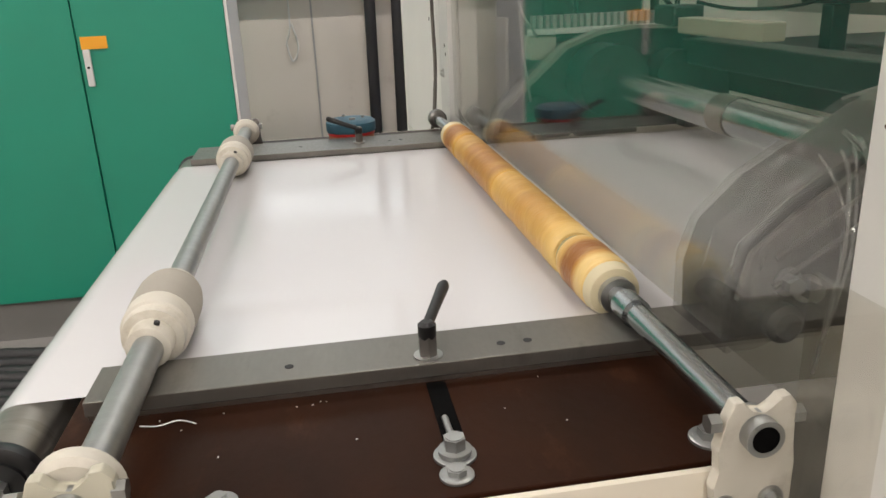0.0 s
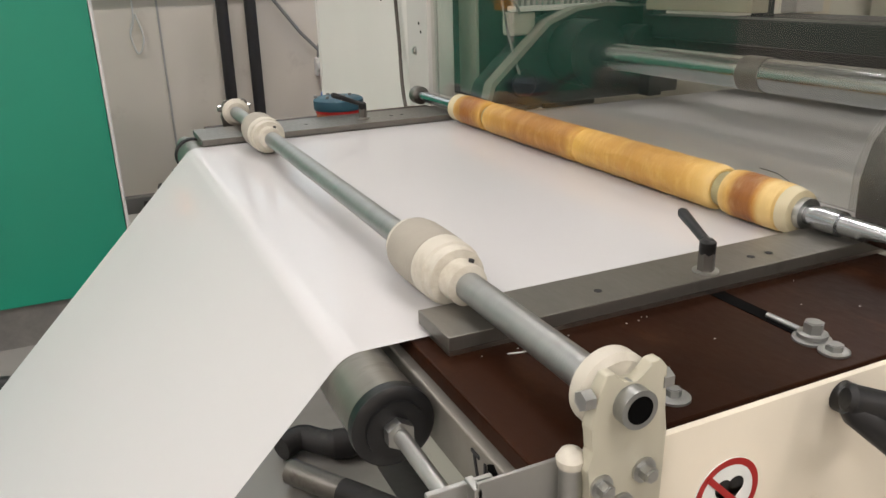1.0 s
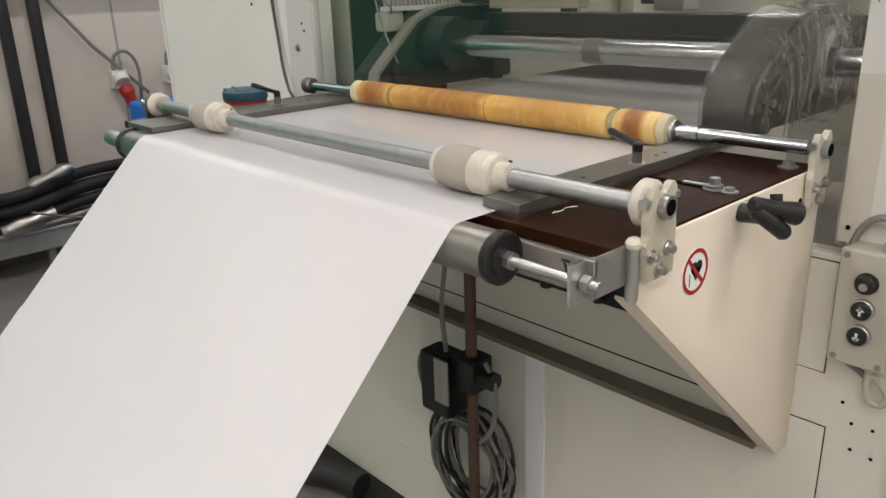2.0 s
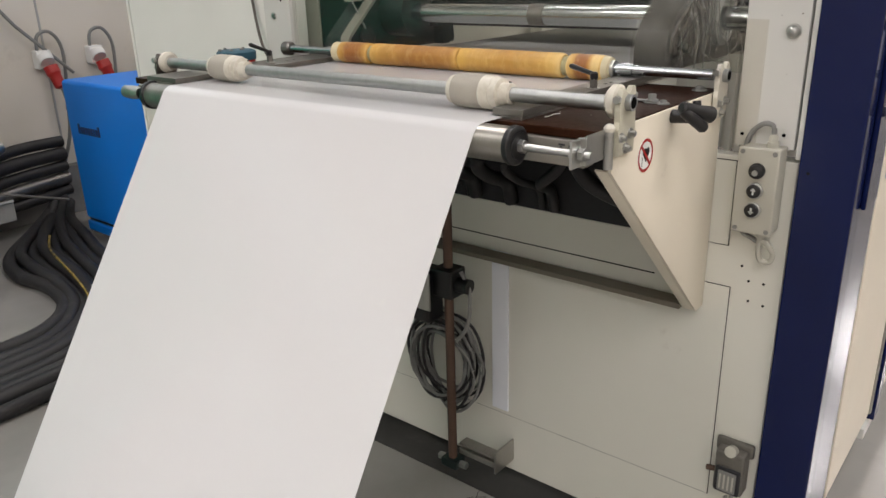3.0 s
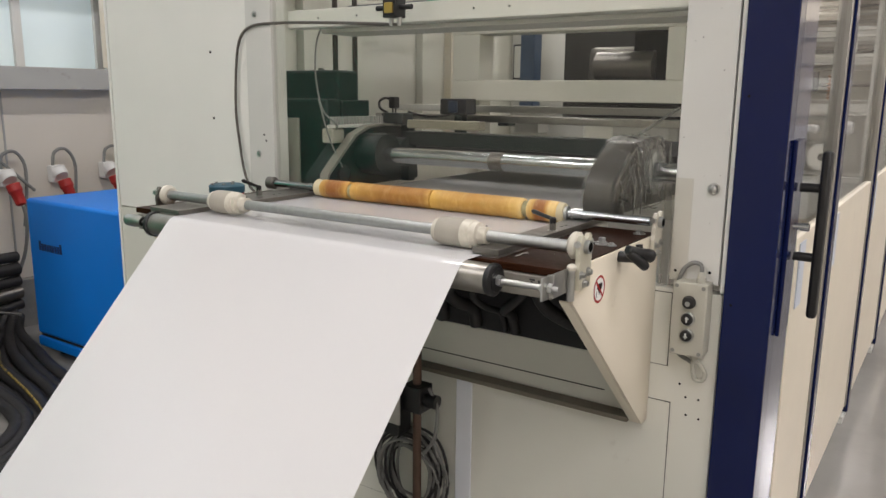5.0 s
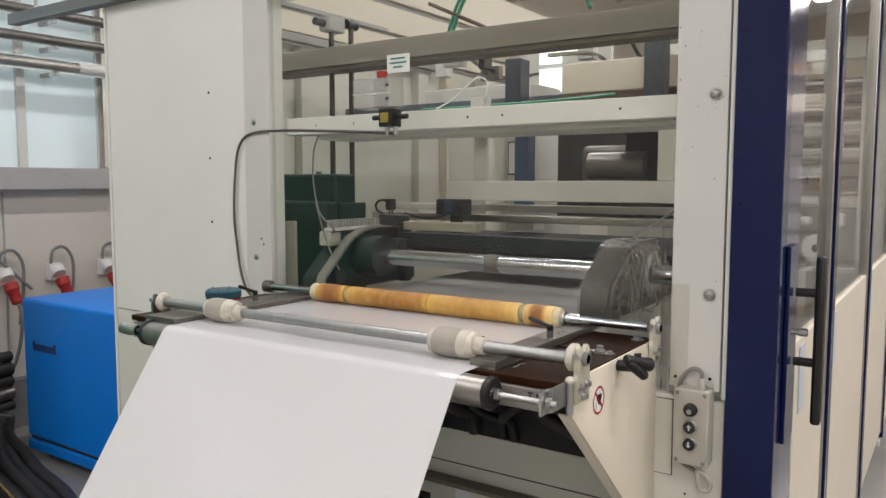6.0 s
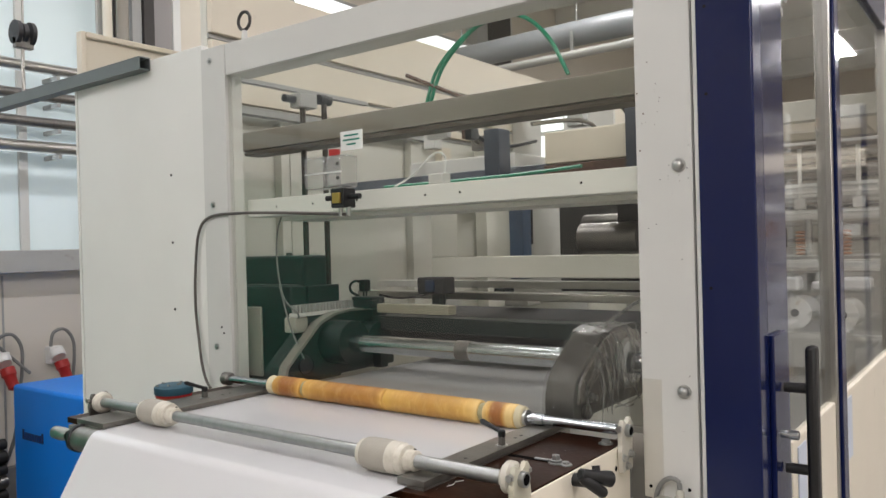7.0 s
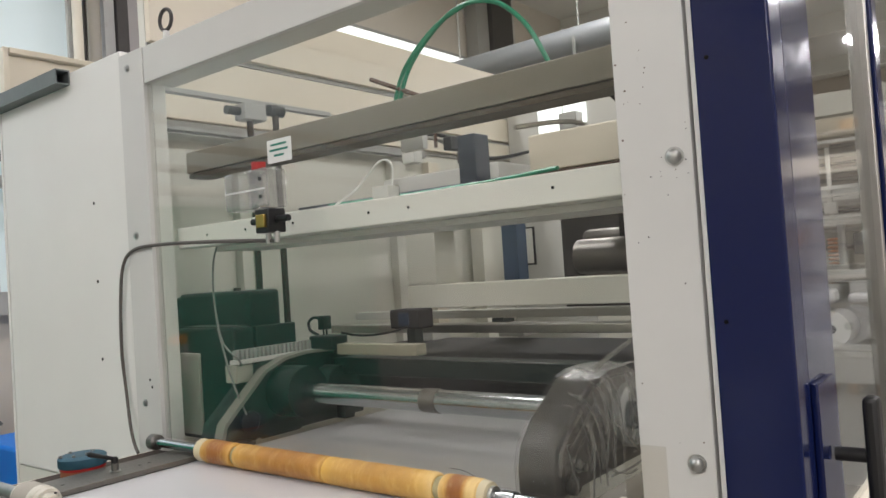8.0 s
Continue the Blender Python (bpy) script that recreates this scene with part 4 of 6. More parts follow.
# racks and goods beyond the side windows
ORNG = mat("orange_rubber_rings", (0.42, 0.16, 0.05), 0.5, 0, 0.2, 20)
su = thing("stacking_unit", (4.0, 0.9, 0), "stacking unit of pale rails, rods and rollers at the machine's end", "machine")
part("header_beam", box(B(), 3.88, 4.0, 0.36, 1.6, 2.32, 2.44, 0.004), WARM, su)
for k, (z, r, m_) in enumerate(((2.27, 0.012, DARKSTEEL), (2.225, 0.016, GREYP), (2.18, 0.010, BLACK), (2.135, 0.017, STEEL), (2.085, 0.012, DARKSTEEL), (1.935, 0.014, STEEL), (1.905, 0.010, BLACK), (1.80, 0.012, STEEL), (1.70, 0.010, DARKSTEEL))):
    part("cross_rod", cyl(B(), (3.92 + 0.03 * (k % 3), 0.36, z), (3.92 + 0.03 * (k % 3), 1.6, z), r, 12), m_, su)
for z, h, m_ in ((2.025, 0.022, WHITE), (1.985, 0.014, WHITE), (1.865, 0.018, WHITE), (1.838, 0.012, PLATE), (1.585, 0.02, STEEL), (1.535, 0.045, PLATE), (1.505, 0.012, STEEL), (1.10, 0.03, WHITE)):
    part("cross_rail", box(B(), 3.84, 3.90, 0.36, 1.6, z, z + h, 0.002), m_, su)
for z0, z1, m_ in ((2.05, 2.31, BEAMP), (1.88, 1.975, GREYP), (1.61, 1.83, GREYBOX), (1.14, 1.50, PLATE)):
    part("back_sheet", box(B(), 4.06, 4.075, 0.34, 1.7, z0, z1, 0.002), m_, su)
for y in (0.52, 0.842, 1.16, 1.45):
    part("slider_post", cyl(B(), (3.86, y, 1.87), (3.86, y, 2.29), 0.012, 12), WHITE, su)
    part("slider_block", box(B(), 3.82, 3.86, y - 0.035, y + 0.03, 1.89, 1.955, 0.005), PLATE, su)
    part("slider_head", box(B(), 3.83, 3.85, y - 0.02, y + 0.06, 2.262, 2.285, 0.003), BEAMP, su)
for y in (0.60, 0.845, 1.22):
    for k in range(7):
        part("ring", lathe(B(), (3.87, y, 1.61 + k * 0.022), (3.87, y, 1.63 + k * 0.022), [(0, 0.024), (0.006, 0.034), (0.012, 0.034), (0.017, 0.024)], 18), ORNG, su)
    part("gauge_box", box(B(), 3.86, 3.92, y + 0.09, y + 0.145, 1.66, 1.78, 0.005), DARK, su)
    part("clear_tube", cyl(B(), (3.86, y + 0.20, 1.61), (3.86, y + 0.20, 1.83), 0.022, 14), DULL, su)
for y, z, r in ((0.60, 1.26, 0.085), (0.86, 1.265, 0.095), (1.12, 1.25, 0.085), (1.36, 1.26, 0.09)):
    ro = part("reel", lathe(B(), (3.72, y, z), (3.98, y, z), [(0, 0.03), (0.002, r), (0.258, r), (0.26, 0.03)], 32), WHITE, su, "white film reel")
    part("core", cyl(B(), (3.716, y, z), (3.99, y, z), 0.024, 18), DARK, ro)
rnd = random.Random(12)
for k in range(6):
    y = 0.45 + k * 0.19
    part("sack", box(B(), 3.70, 3.84, y, y + rnd.uniform(0.12, 0.17), 1.40, 1.455 + rnd.uniform(0, 0.04), 0.02, 3), rnd.choice((WHITE, FILM)), su)
for x in (3.82, 4.02):
    for y in (0.37, 1.62):
        part("leg", box(B(), x - 0.02, x + 0.02, y - 0.02, y + 0.02, 0.0, 2.44, 0.002), PLATE, su)
hr = thing("aisle_rack", (10.3, -2.4, 0), "steel shelf rack with pale cartons at the aisle's end", "rack")
WOOD = mat("pine_crate_wood", (0.42, 0.26, 0.12), 0.7, 0, 0.2, 6, 0.2, 60, stretch=(1, 6, 1))
for k in range(9):
    part("shelf", box(B(), 10.0, 10.8, -4.6, -0.9, 0.25 + k * 0.36, 0.29 + k * 0.36, 0.002), STEEL, hr)
for k in range(5):
    part("upright", box(B(), 9.95, 9.99, -4.6 + k * 0.91, -4.54 + k * 0.91, 0.0, 3.4, 0.002), PLATE if k % 2 else NAVY, hr)
for k in range(84):
    y, z = -4.5 + rnd.random() * 3.2, 0.292 + rnd.randrange(9) * 0.36
    part("carton", box(B(), 10.02, 10.02 + rnd.uniform(0.2, 0.5), y, y + rnd.uniform(0.12, 0.4), z, z + rnd.uniform(0.08, 0.30), 0.004), rnd.choice((PLATE, WARM, WHITE, WHITE, GREYP, STEEL, WOOD, CREAM)), hr)
part("header_beam", box(B(), 9.9, 9.948, -4.6, -0.9, 2.62, 2.86, 0.004), WARM, hr)
for k, (fx_, fy_, fz_, fr_) in enumerate(((8.95, -1.38, 0.77, 0.21), (8.2, -2.15, 0.62, 0.28), (8.9, -1.95, 0.90, 0.24))):
    ro = thing("film_roll", (fx_, fy_, 0), "white film roll with a dark core on a wrapped pallet", "film roll", "stored film rolls")
    part("roll", lathe(B(), (fx_, fy_, fz_), (fx_ + 0.5, fy_, fz_), [(0, 0.04), (0.001, fr_), (0.499, fr_), (0.5, 0.04)], 36), FILM, ro)
    part("core", cyl(B(), (fx_ - 0.004, fy_, fz_), (fx_ + 0.504, fy_, fz_), 0.05, 20), DARK, ro)
    part("stack", box(B(), fx_ - 0.05, fx_ + 0.6, fy_ - 0.35, fy_ + 0.35, 0.12, fz_ - fr_, 0.01), WHITE, ro)
    for dy in (-0.3, 0.0, 0.3):
        part("pallet_block", box(B(), fx_ - 0.05, fx_ + 0.6, fy_ + dy - 0.05, fy_ + dy + 0.05, 0.0, 0.118), WOOD, ro)
rl = thing("film_reel", (1.2, 0.62, 1.45), "white film reel on a spindle", "reel")
part("reel", lathe(B(), (1.05, 0.45, 1.50), (1.05, 0.62, 1.50), [(0, 0.05), (0.002, 0.07), (0.15, 0.07), (0.16, 0.05)], 30), WHITE, rl)

# ---- table ----
tb = thing("infeed_table", (0.1, 1.2, 1.0), "brown laminate infeed table between cream side plates", "machine table")
part("table_top", box(B(), -0.182, FX - 0.002, 0.489, 1.90, 1.259, 1.275, 0.0015), BROWN, tb)
SP = [(-0.15, 1.274), (0.358, 1.274), (0.358, 0.767), (0.318, 0.767), (-0.15, 1.20)]
for y0, y1 in ((0.480, 0.486), (1.902, 1.908)):
    part("side_plate", prism(B(), SP, "y", y0, y1, 0.001), WARM, tb)
# folded flange along the slanted edge
dx, dz = 0.318 + 0.15, 0.767 - 1.20
ln = math.hypot(dx, dz)
nx_, nz_ = -dz / ln, dx / ln
part("flange", prism(B(), [(-0.15, 1.20), (0.318, 0.767), (0.318 + nx_ * 0.004, 0.767 + nz_ * 0.004), (-0.15 + nx_ * 0.004, 1.20 + nz_ * 0.004)], "y", 0.487, 0.512, 0.0005), WARM, tb)
part("lower_sheet", box(B(), 0.349, 0.355, 0.513, 1.89, 0.785, 0.927, 0.001), CREAM, tb)
part("sheet_slot", box(B(), 0.3482, 0.3495, 0.60, 1.62, 0.8235, 0.8265), VOID, tb)
part("tray_floor", box(B(), 0.298, 0.3485, 0.513, 1.89, 0.770, 0.783, 0.001), mat("brown_grey_rail", (0.17, 0.15, 0.115), 0.5, 0.2, 0.15, 8), tb)
# dark sheets added to paint the shade in the opening under the table
part("shade_ceiling", box(B(), -0.09, 0.352, 0.514, 1.88, 1.243, 1.256), DARK, tb)
part("shade_back", box(B(), 0.343, 0.356, 0.514, 1.88, 0.93, 1.243), DARK, tb)
part("shade_side", box(B(), 0.06, 0.343, 0.514, 0.518, 1.06, 1.243), DARK, tb)
rnd = random.Random(40)
for k in range(12):
    y = 0.70 + 0.098 * k + rnd.uniform(-0.03, 0.03)
    w = rnd.uniform(-0.09, 0.09)
    part("inner_hose", sweep(B(), spline([(0.30, y + w, 1.225), (0.22 + rnd.uniform(-0.03, 0.03), y + w * 0.8, 1.17), (0.18 + rnd.uniform(-0.02, 0.04), y + w * 0.2, 1.09), (0.22, y - w * 0.6, 1.04), (0.31, y - w, 1.0), (0.335, y - w, 0.94)], 7), rnd.choice((0.010, 0.014, 0.019)), 10), RUBBER, tb)
part("inner_clip", box(B(), 0.20, 0.24, 0.80, 0.86, 1.10, 1.16, 0.004), BLACK, tb)
BARM = mat("dull_bar_steel", (0.25, 0.235, 0.205), 0.45, 0.3, 0.1, 6, 0.06, 80, ((0.25, 0.24, 0.22), 0.6, 0.85, 10))
part("front_bar", box(B(), -0.190, -0.158, 0.51, 1.88, 1.212, 1.257, 0.002), BARM, tb)
part("bar_slot", prism(B(), [(0.520, 1.235), (0.534, 1.235), (0.534, 1.252), (0.527, 1.256), (0.520, 1.252)], "x", -0.1912, -0.1895), VOID, tb)
for yy in (0.655, 0.68, 0.705):
    part("hose_stub", cyl(B(), (-0.212, yy, 1.236), (-0.191, yy, 1.236), 0.010, 14), BLACK, tb)
rnd = random.Random(3)
mk = part("scribble", prism(B(), [(0.554, 1.246), (0.557, 1.246), (0.552, 1.230), (0.549, 1.230)], "x", -0.1912, -0.1899), DARK, tb)
for k, (a, b, c, d) in enumerate(((0.548, 0.560, 1.247, 1.250), (0.537, 0.540, 1.229, 1.249), (0.530, 0.532, 1.228, 1.233), (0.512, 0.523, 1.247, 1.250), (0.520, 0.523, 1.239, 1.249), (0.512, 0.522, 1.237, 1.240), (0.511, 0.514, 1.229, 1.239), (0.512, 0.523, 1.219, 1.230))):
    part("scribble", box(B(), -0.1912, -0.1899, a, b, c, d), DARK, tb)
part("slot", box(B(), 0.1165, 0.1335, 0.535, 0.650, 1.2752, 1.2757), VOID, tb)
part("slot_screw", cyl(B(), (0.1235, 0.546, 1.2785), (0.1225, 0.585, 1.2785), 0.0028, 10), DULL, tb)
for px, py, r, w, h in ((0.122, 0.536, 0.0085, 0.0160, 0.0135), (0.119, 0.5115, 0.0075, 0.0125, 0.004), (-0.045, 0.515, 0.006, 0.013, 0.005), (0.312, 0.515, 0.010, 0.016, 0.006)):
    bm = lathe(B(), (px, py, 1.2752), (px, py, 1.28), [(0, w), (0.002, w), (0.0025, w * 0.93), (0.0028, w * 0.75)], 28)
    if h > 0.01:
        lathe(bm, (px, py, 1.2785), (px, py, 1.29), [(0, 0.0125), (0.0035, 0.0125), (0.004, 0.0118)], 24)
    cyl(bm, (px, py, 1.278), (px, py, 1.2782 + h), r, 6)
    cyl(bm, (px, py, 1.278 + h), (px, py, 1.279 + h), r * 0.78, 14)
    part("bolt", bm, DULL, tb)
part("hole", cyl(B(), (0.285, 0.4815, 1.232), (0.285, 0.4795, 1.232), 0.006, 12), VOID, tb)
for k in range(13):
    px = -0.16 + rnd.random() * 0.45
    py = rnd.choice((rnd.uniform(0.495, 0.64), rnd.gauss(0.638, 0.004)))
    part("fleck", box(B(), px, px + rnd.uniform(0.0005, 0.0016), py, py + rnd.uniform(0.0005, 0.0011), 1.2751, 1.2755), LABEL, tb)
part("thread", sweep(B(), spline([(-0.12, 0.632, 1.2765), (-0.105, 0.628, 1.277), (-0.09, 0.634, 1.2765), (-0.075, 0.626, 1.2765)], 6), 0.0007, 4), LABEL, tb)

# prohibition sign
SX, SZ, SR = -0.019, 1.205, 0.031
sg = thing("prohibition_sign", (SX, 0.4795, SZ), "round red and white no pacemaker sticker on the side plate", "sticker")
part("disc", cyl(B(), (SX, 0.4802, SZ), (SX, 0.4790, SZ), SR, 40), LABEL, sg)
bm = B()
ring = [[bm.verts.new((SX + r * math.cos(k * math.tau / 40), y, SZ + r * math.sin(k * math.tau / 40))) for k in range(40)] for r, y in ((SR, 0.4788), (SR * 0.82, 0.4788))]
for k in range(40):
    bm.faces.new((ring[0][k], ring[0][(k + 1) % 40], ring[1][(k + 1) % 40], ring[1][k]))
part("ring", bm, RED, sg)
hb = B()
for ox in (-0.006, 0.006):
    cyl(hb, (SX + 0.002 + ox, 0.4789, SZ + 0.006), (SX + 0.002 + ox, 0.4786, SZ + 0.006), 0.0078, 20)
prism(hb, [(SX - 0.0115, SZ + 0.004), (SX + 0.0155, SZ + 0.004), (SX + 0.002, SZ - 0.013)], "y", 0.4786, 0.4789)
box(hb, SX - 0.0145, SX - 0.0125, 0.4786, 0.4789, SZ - 0.018, SZ - 0.001)
part("heart", hb, BLACK, sg)
part("bar", box(B(), -SR * 0.9, SR * 0.9, -0.0003, 0.0003, -0.0026, 0.0026, m=Matrix.Translation((SX, 0.4782, SZ)) @ Matrix.Rotation(radians(45), 4, "Y")), RED, sg)

# black crank handle on the side plate
hn = thing("crank_grip", (0.09, 0.47, 1.26), "black plastic clamping grip on the side plate", "grip")
part("hub", cyl(B(), (0.0920, 0.4805, 1.2586), (0.0920, 0.4371, 1.2620), 0.013, 20), BLACK, hn)
part("main_bar", lathe(B(), (0.0507, 0.4474, 1.2844), (0.1161, 0.4156, 1.2637), [(0.0000, 0.0077), (0.0034, 0.0116), (0.0430, 0.0120), (0.0671, 0.0151), (0.0757, 0.0155), (0.0765, 0.0112)], 22), BLACK, hn)
part("second_bar", lathe(B(), (0.0524, 0.4457, 1.2792), (0.0920, 0.4130, 1.2396), [(0.0000, 0.0077), (0.0069, 0.0108), (0.0568, 0.0112), (0.0619, 0.0077)], 20), BLACK, hn)
part("top_knob", cyl(B(), (0.0989, 0.4354, 1.2723), (0.1023, 0.4388, 1.2895), 0.008, 14), BLACK, hn)
part("end_plug", cyl(B(), (0.1159, 0.4157, 1.2638), (0.1182, 0.4145, 1.2630), 0.011, 18), CABLE, hn)


# ---- rails and clamp levers ----
def guide_rail(x0, y0, y1, top):
    t = thing("guide_rail", ((x0 + 0.5) / 2, (y0 + y1) / 2, 1.275), "dark steel film guide rail screwed on the table", "rail", "film guide rails")
    part("bar", box(B(), x0, 0.50, y0, y1, 1.2805, top, 0.001), RAILM, t)
    part("base_strip", box(B(), x0 + 0.002, 0.50, y0 + 0.003 if y0 < 1 else y0 + 0.02, y1 - 0.02 if y0 < 1 else y1, 1.2752, 1.2800), STEEL, t)
    for hx in (0.0, 0.19, 0.215):
        part("screw", cyl(B(), (hx, (y0 + y1) / 2 - 0.008, top - 0.001), (hx, (y0 + y1) / 2 - 0.008, top + 0.0004), 0.004, 12), DARK, t)
    return t


guide_rail(-0.166, 0.649, 0.714, 1.294)
guide_rail(-0.22, 1.645, 1.775, 1.292)


def clamp_lever(hub, tip):
    hub, tip = Vector(hub), Vector(tip)
    base = Vector((hub.x, hub.y, 1.2925))
    t = thing("clamp_lever", base, "black clamping lever on a threaded stud", "lever", "rail clamp levers")
    bm = cyl(B(), base, base + Vector((0, 0, 0.003)), 0.013, 20)
    part("washer", bm, ZINC, t)
    part("stud", cyl(B(), base + Vector((0, 0, 0.003)), base + Vector((0, 0, 0.022)), 0.0085, 6), DARKSTEEL, t)
    part("hub", lathe(B(), base + Vector((0, 0, 0.018)), base + Vector((0, 0, 0.05)), [(0, 0.007), (0.004, 0.0082), (0.014, 0.0082), (0.017, 0.005)], 18), BLACK, t)
    a = base + Vector((0, 0, 0.03))
    d = (tip - a)
    part("arm", lathe(B(), a, tip, [(0, 0.0048), (d.length * 0.5, 0.0052), (d.length * 0.92, 0.006), (d.length, 0.004)], 12), BLACK, t)


clamp_lever((0.122, 0.665, 1.32), (0.150, 0.736, 1.333))
clamp_lever((0.125, 1.70, 1.31), (0.059, 1.70, 1.349))

# tin with a blue lid behind the far rail
tn = thing("tin_can", (0.10, 1.84, 1.275), "small orange tin with a grubby blue lid", "tin")
part("body", cyl(B(), (0.115, 1.84, 1.2752), (0.115, 1.84, 1.290), 0.052, 36), mat("faded_orange", (0.32, 0.13, 0.06), 0.6, 0, 0.2, 14), tn)
part("rim", cyl(B(), (0.115, 1.84, 1.290), (0.115, 1.84, 1.296), 0.054, 36), RED, tn)
part("lid", lathe(B(), (0.115, 1.84, 1.296), (0.115, 1.84, 1.33), [(0, 0.055), (0.003, 0.057), (0.022, 0.057), (0.027, 0.05), (0.028, 0.04)], 36), mat("teal_blue_lid", (0.025, 0.09, 0.13), 0.55, 0, 0.3, 14, 0.2, 80), tn)
rnd = random.Random(6)
for k in range(7):
    a = rnd.random() * math.tau
    part("crumb", box(B(), 0.10 + 0.04 * math.cos(a), 0.107 + 0.04 * math.cos(a), 1.84 + 0.03 * math.sin(a), 1.846 + 0.03 * math.sin(a), 1.3235, 1.329, 0.001), CABLE, tn)

# ---- film ----
bm = B()
nx = 60
NOSE = (-0.229, 1.246, 0.032)
prof = [(1.9 - (1.9 + 0.229) * k / nx, 1.2785) for k in range(nx + 1)]
for k in range(1, 9):
    a = radians(90 + k * 6)
    prof.append((NOSE[0] + 0.0325 * math.cos(a), NOSE[1] + 0.0325 * math.sin(a)))
YS = [0.690 + 0.958 * k / 24 for k in range(25)]


def sheet(bm, prof, ripple=0.0):
    rows = []
    for i, (x, z) in enumerate(prof):
        rows.append([bm.verts.new((x, y, z + ripple * noise.noise(Vector((x * 2.2, y * 5.0, 0.3))))) for y in YS])
    for p, q in zip(rows, rows[1:]):
        for k in range(len(YS) - 1):
            bm.faces.new((p[k], p[k + 1], q[k + 1], q[k]))
    return bm


solid("film_web", sheet(bm, prof), FILM, (0, 1.2, 1.2785), "glossy white plastic film running across the table", "plastic film")

tht = solid("thread", sweep(B(), spline([(0.531, 0.989, 1.2792), (0.526, 0.95, 1.2795), (0.50, 0.90, 1.2792), (0.471, 0.847, 1.2792)], 6), 0.0006, 4), DARK, (0.5, 0.92, 1.2792), "thin dark thread lying on the film", "thread")

# hanging film: turns about the nose roller
L1 = 0.79
hang = tagged(new("hanging_film", mesh_of("hanging_film", sheet(B(), [(0.0330 * math.cos(radians(166 + 2 * k)), 0.0330 * math.sin(radians(166 + 2 * k))) for k in range(7)] + [(-0.0330, -L1 * k / 24) for k in range(25)]), FILM)), "glossy white film hanging in a slant from the table's edge", "plastic film")

# dancer roller with the film round it
dancer = thing("dancer_roller", (0, 0, 0), "steel dancer roller resting in the film loop", "roller")
part("tube", cyl(B(), (0, 0.69, 0), (0, 1.70, 0), 0.036, 40), mat("film_dusted_tube", (0.20, 0.18, 0.145), 0.35, 0.55, 0.2, 8, 0.05, 60), dancer)
for e0, e1 in ((0.675, 0.69), (1.70, 1.715)):
    part("end_cap", cyl(B(), (0, e0, 0), (0, e1, 0), 0.037, 32), HAZY, dancer, "clear plastic end cap")
    part("hub", cyl(B(), (0, e0 - 0.004, 0), (0, e1 + 0.004, 0), 0.016, 20), ZINC, dancer)
part("axle", cyl(B(), (0, 0.64, 0), (0, 1.76, 0), 0.010, 14), ZINC, dancer)
pts = [(0.0379, 0.42 * (1 - k / 8)) for k in range(9)]
for k in range(1, 10):
    a = radians(-k * 10)
    pts.append((0.0379 * math.cos(a), 0.0379 * math.sin(a)))
e = pts[-1]
pts.append((e[0] - 0.85, e[1]))
loop = tagged(new("film_loop", mesh_of("film_loop", sheet(B(), pts), FILM)), "white film wrapped under the dancer roller", "plastic film")

# ---- rollers ----
no = thing("nose_roller", (NOSE[0], 1.2, NOSE[1]), "steel turning roller at the table's edge with black caps", "roller")
part("tube", cyl(B(), (NOSE[0], 0.63, NOSE[1]), (NOSE[0], 1.735, NOSE[1]), NOSE[2], 40), mat("grey_worn_tube", (0.30, 0.285, 0.255), 0.34, 0.9, 0.15, 7, 0.06, 70, ((0.14, 0.125, 0.105), 0.55, 0.85, 10), stretch=(1, 6, 1)), no)
part("end_cap", lathe(B(), (NOSE[0], 0.612, NOSE[1]), (NOSE[0], 0.64, NOSE[1]), [(0, 0.010), (0.0005, 0.024), (0.003, 0.0245), (0.0035, 0.031), (0.006, 0.0345), (0.016, 0.0345), (0.018, 0.033)]), BLACK, no, "black plastic end cap")
part("end_cap", lathe(B(), (NOSE[0], 1.735, NOSE[1]), (NOSE[0], 1.76, NOSE[1]), [(0, 0.033), (0.003, 0.036), (0.014, 0.036), (0.018, 0.03)]), BLACK, no, "black plastic end cap")
part("axle", cyl(B(), (NOSE[0], 0.476, NOSE[1]), (NOSE[0], 1.84, NOSE[1]), 0.0065, 14), ZINC, no)
for a, b, r in ((0.602, 0.612, 0.012), (0.488, 0.498, 0.011), (0.506, 0.513, 0.011), (1.80, 1.82, 0.014)):
    part("nut", cyl(B(), (NOSE[0], a, NOSE[1]), (NOSE[0], b, NOSE[1]), r, 6), ZINC, no)
part("end_knob", lathe(B(), (NOSE[0], 1.80, NOSE[1]), (NOSE[0], 1.88, NOSE[1]), [(0, 0.014), (0.03, 0.018), (0.07, 0.017), (0.08, 0.01)], 16), STEEL, no)
ab = thing("angle_bracket", (-0.19, 0.48, 1.24), "bright zinc angle bracket holding the roller's rod", "bracket")
part("arm", box(B(), -0.222, -0.142, 0.4885, 0.4915, 1.226, 1.276, 0.001), ZINC, ab)
part("tab", box(B(), -0.252, -0.205, 0.499, 0.504, 1.224, 1.270, 0.001), ZINC, ab)
part("tab_fold", box(B(), -0.224, -0.218, 0.4885, 0.504, 1.226, 1.272, 0.001), ZINC, ab)
part("fold", cyl(B(), (-0.156, 0.484, 1.208), (-0.156, 0.484, 1.274), 0.008, 16), ZINC, ab)
part("ball", lathe(B(), (-0.156, 0.484, 1.272), (-0.156, 0.484, 1.287), [(0, 0.009), (0.006, 0.010), (0.011, 0.007), (0.013, 0.003)], 16), NYLON, ab)


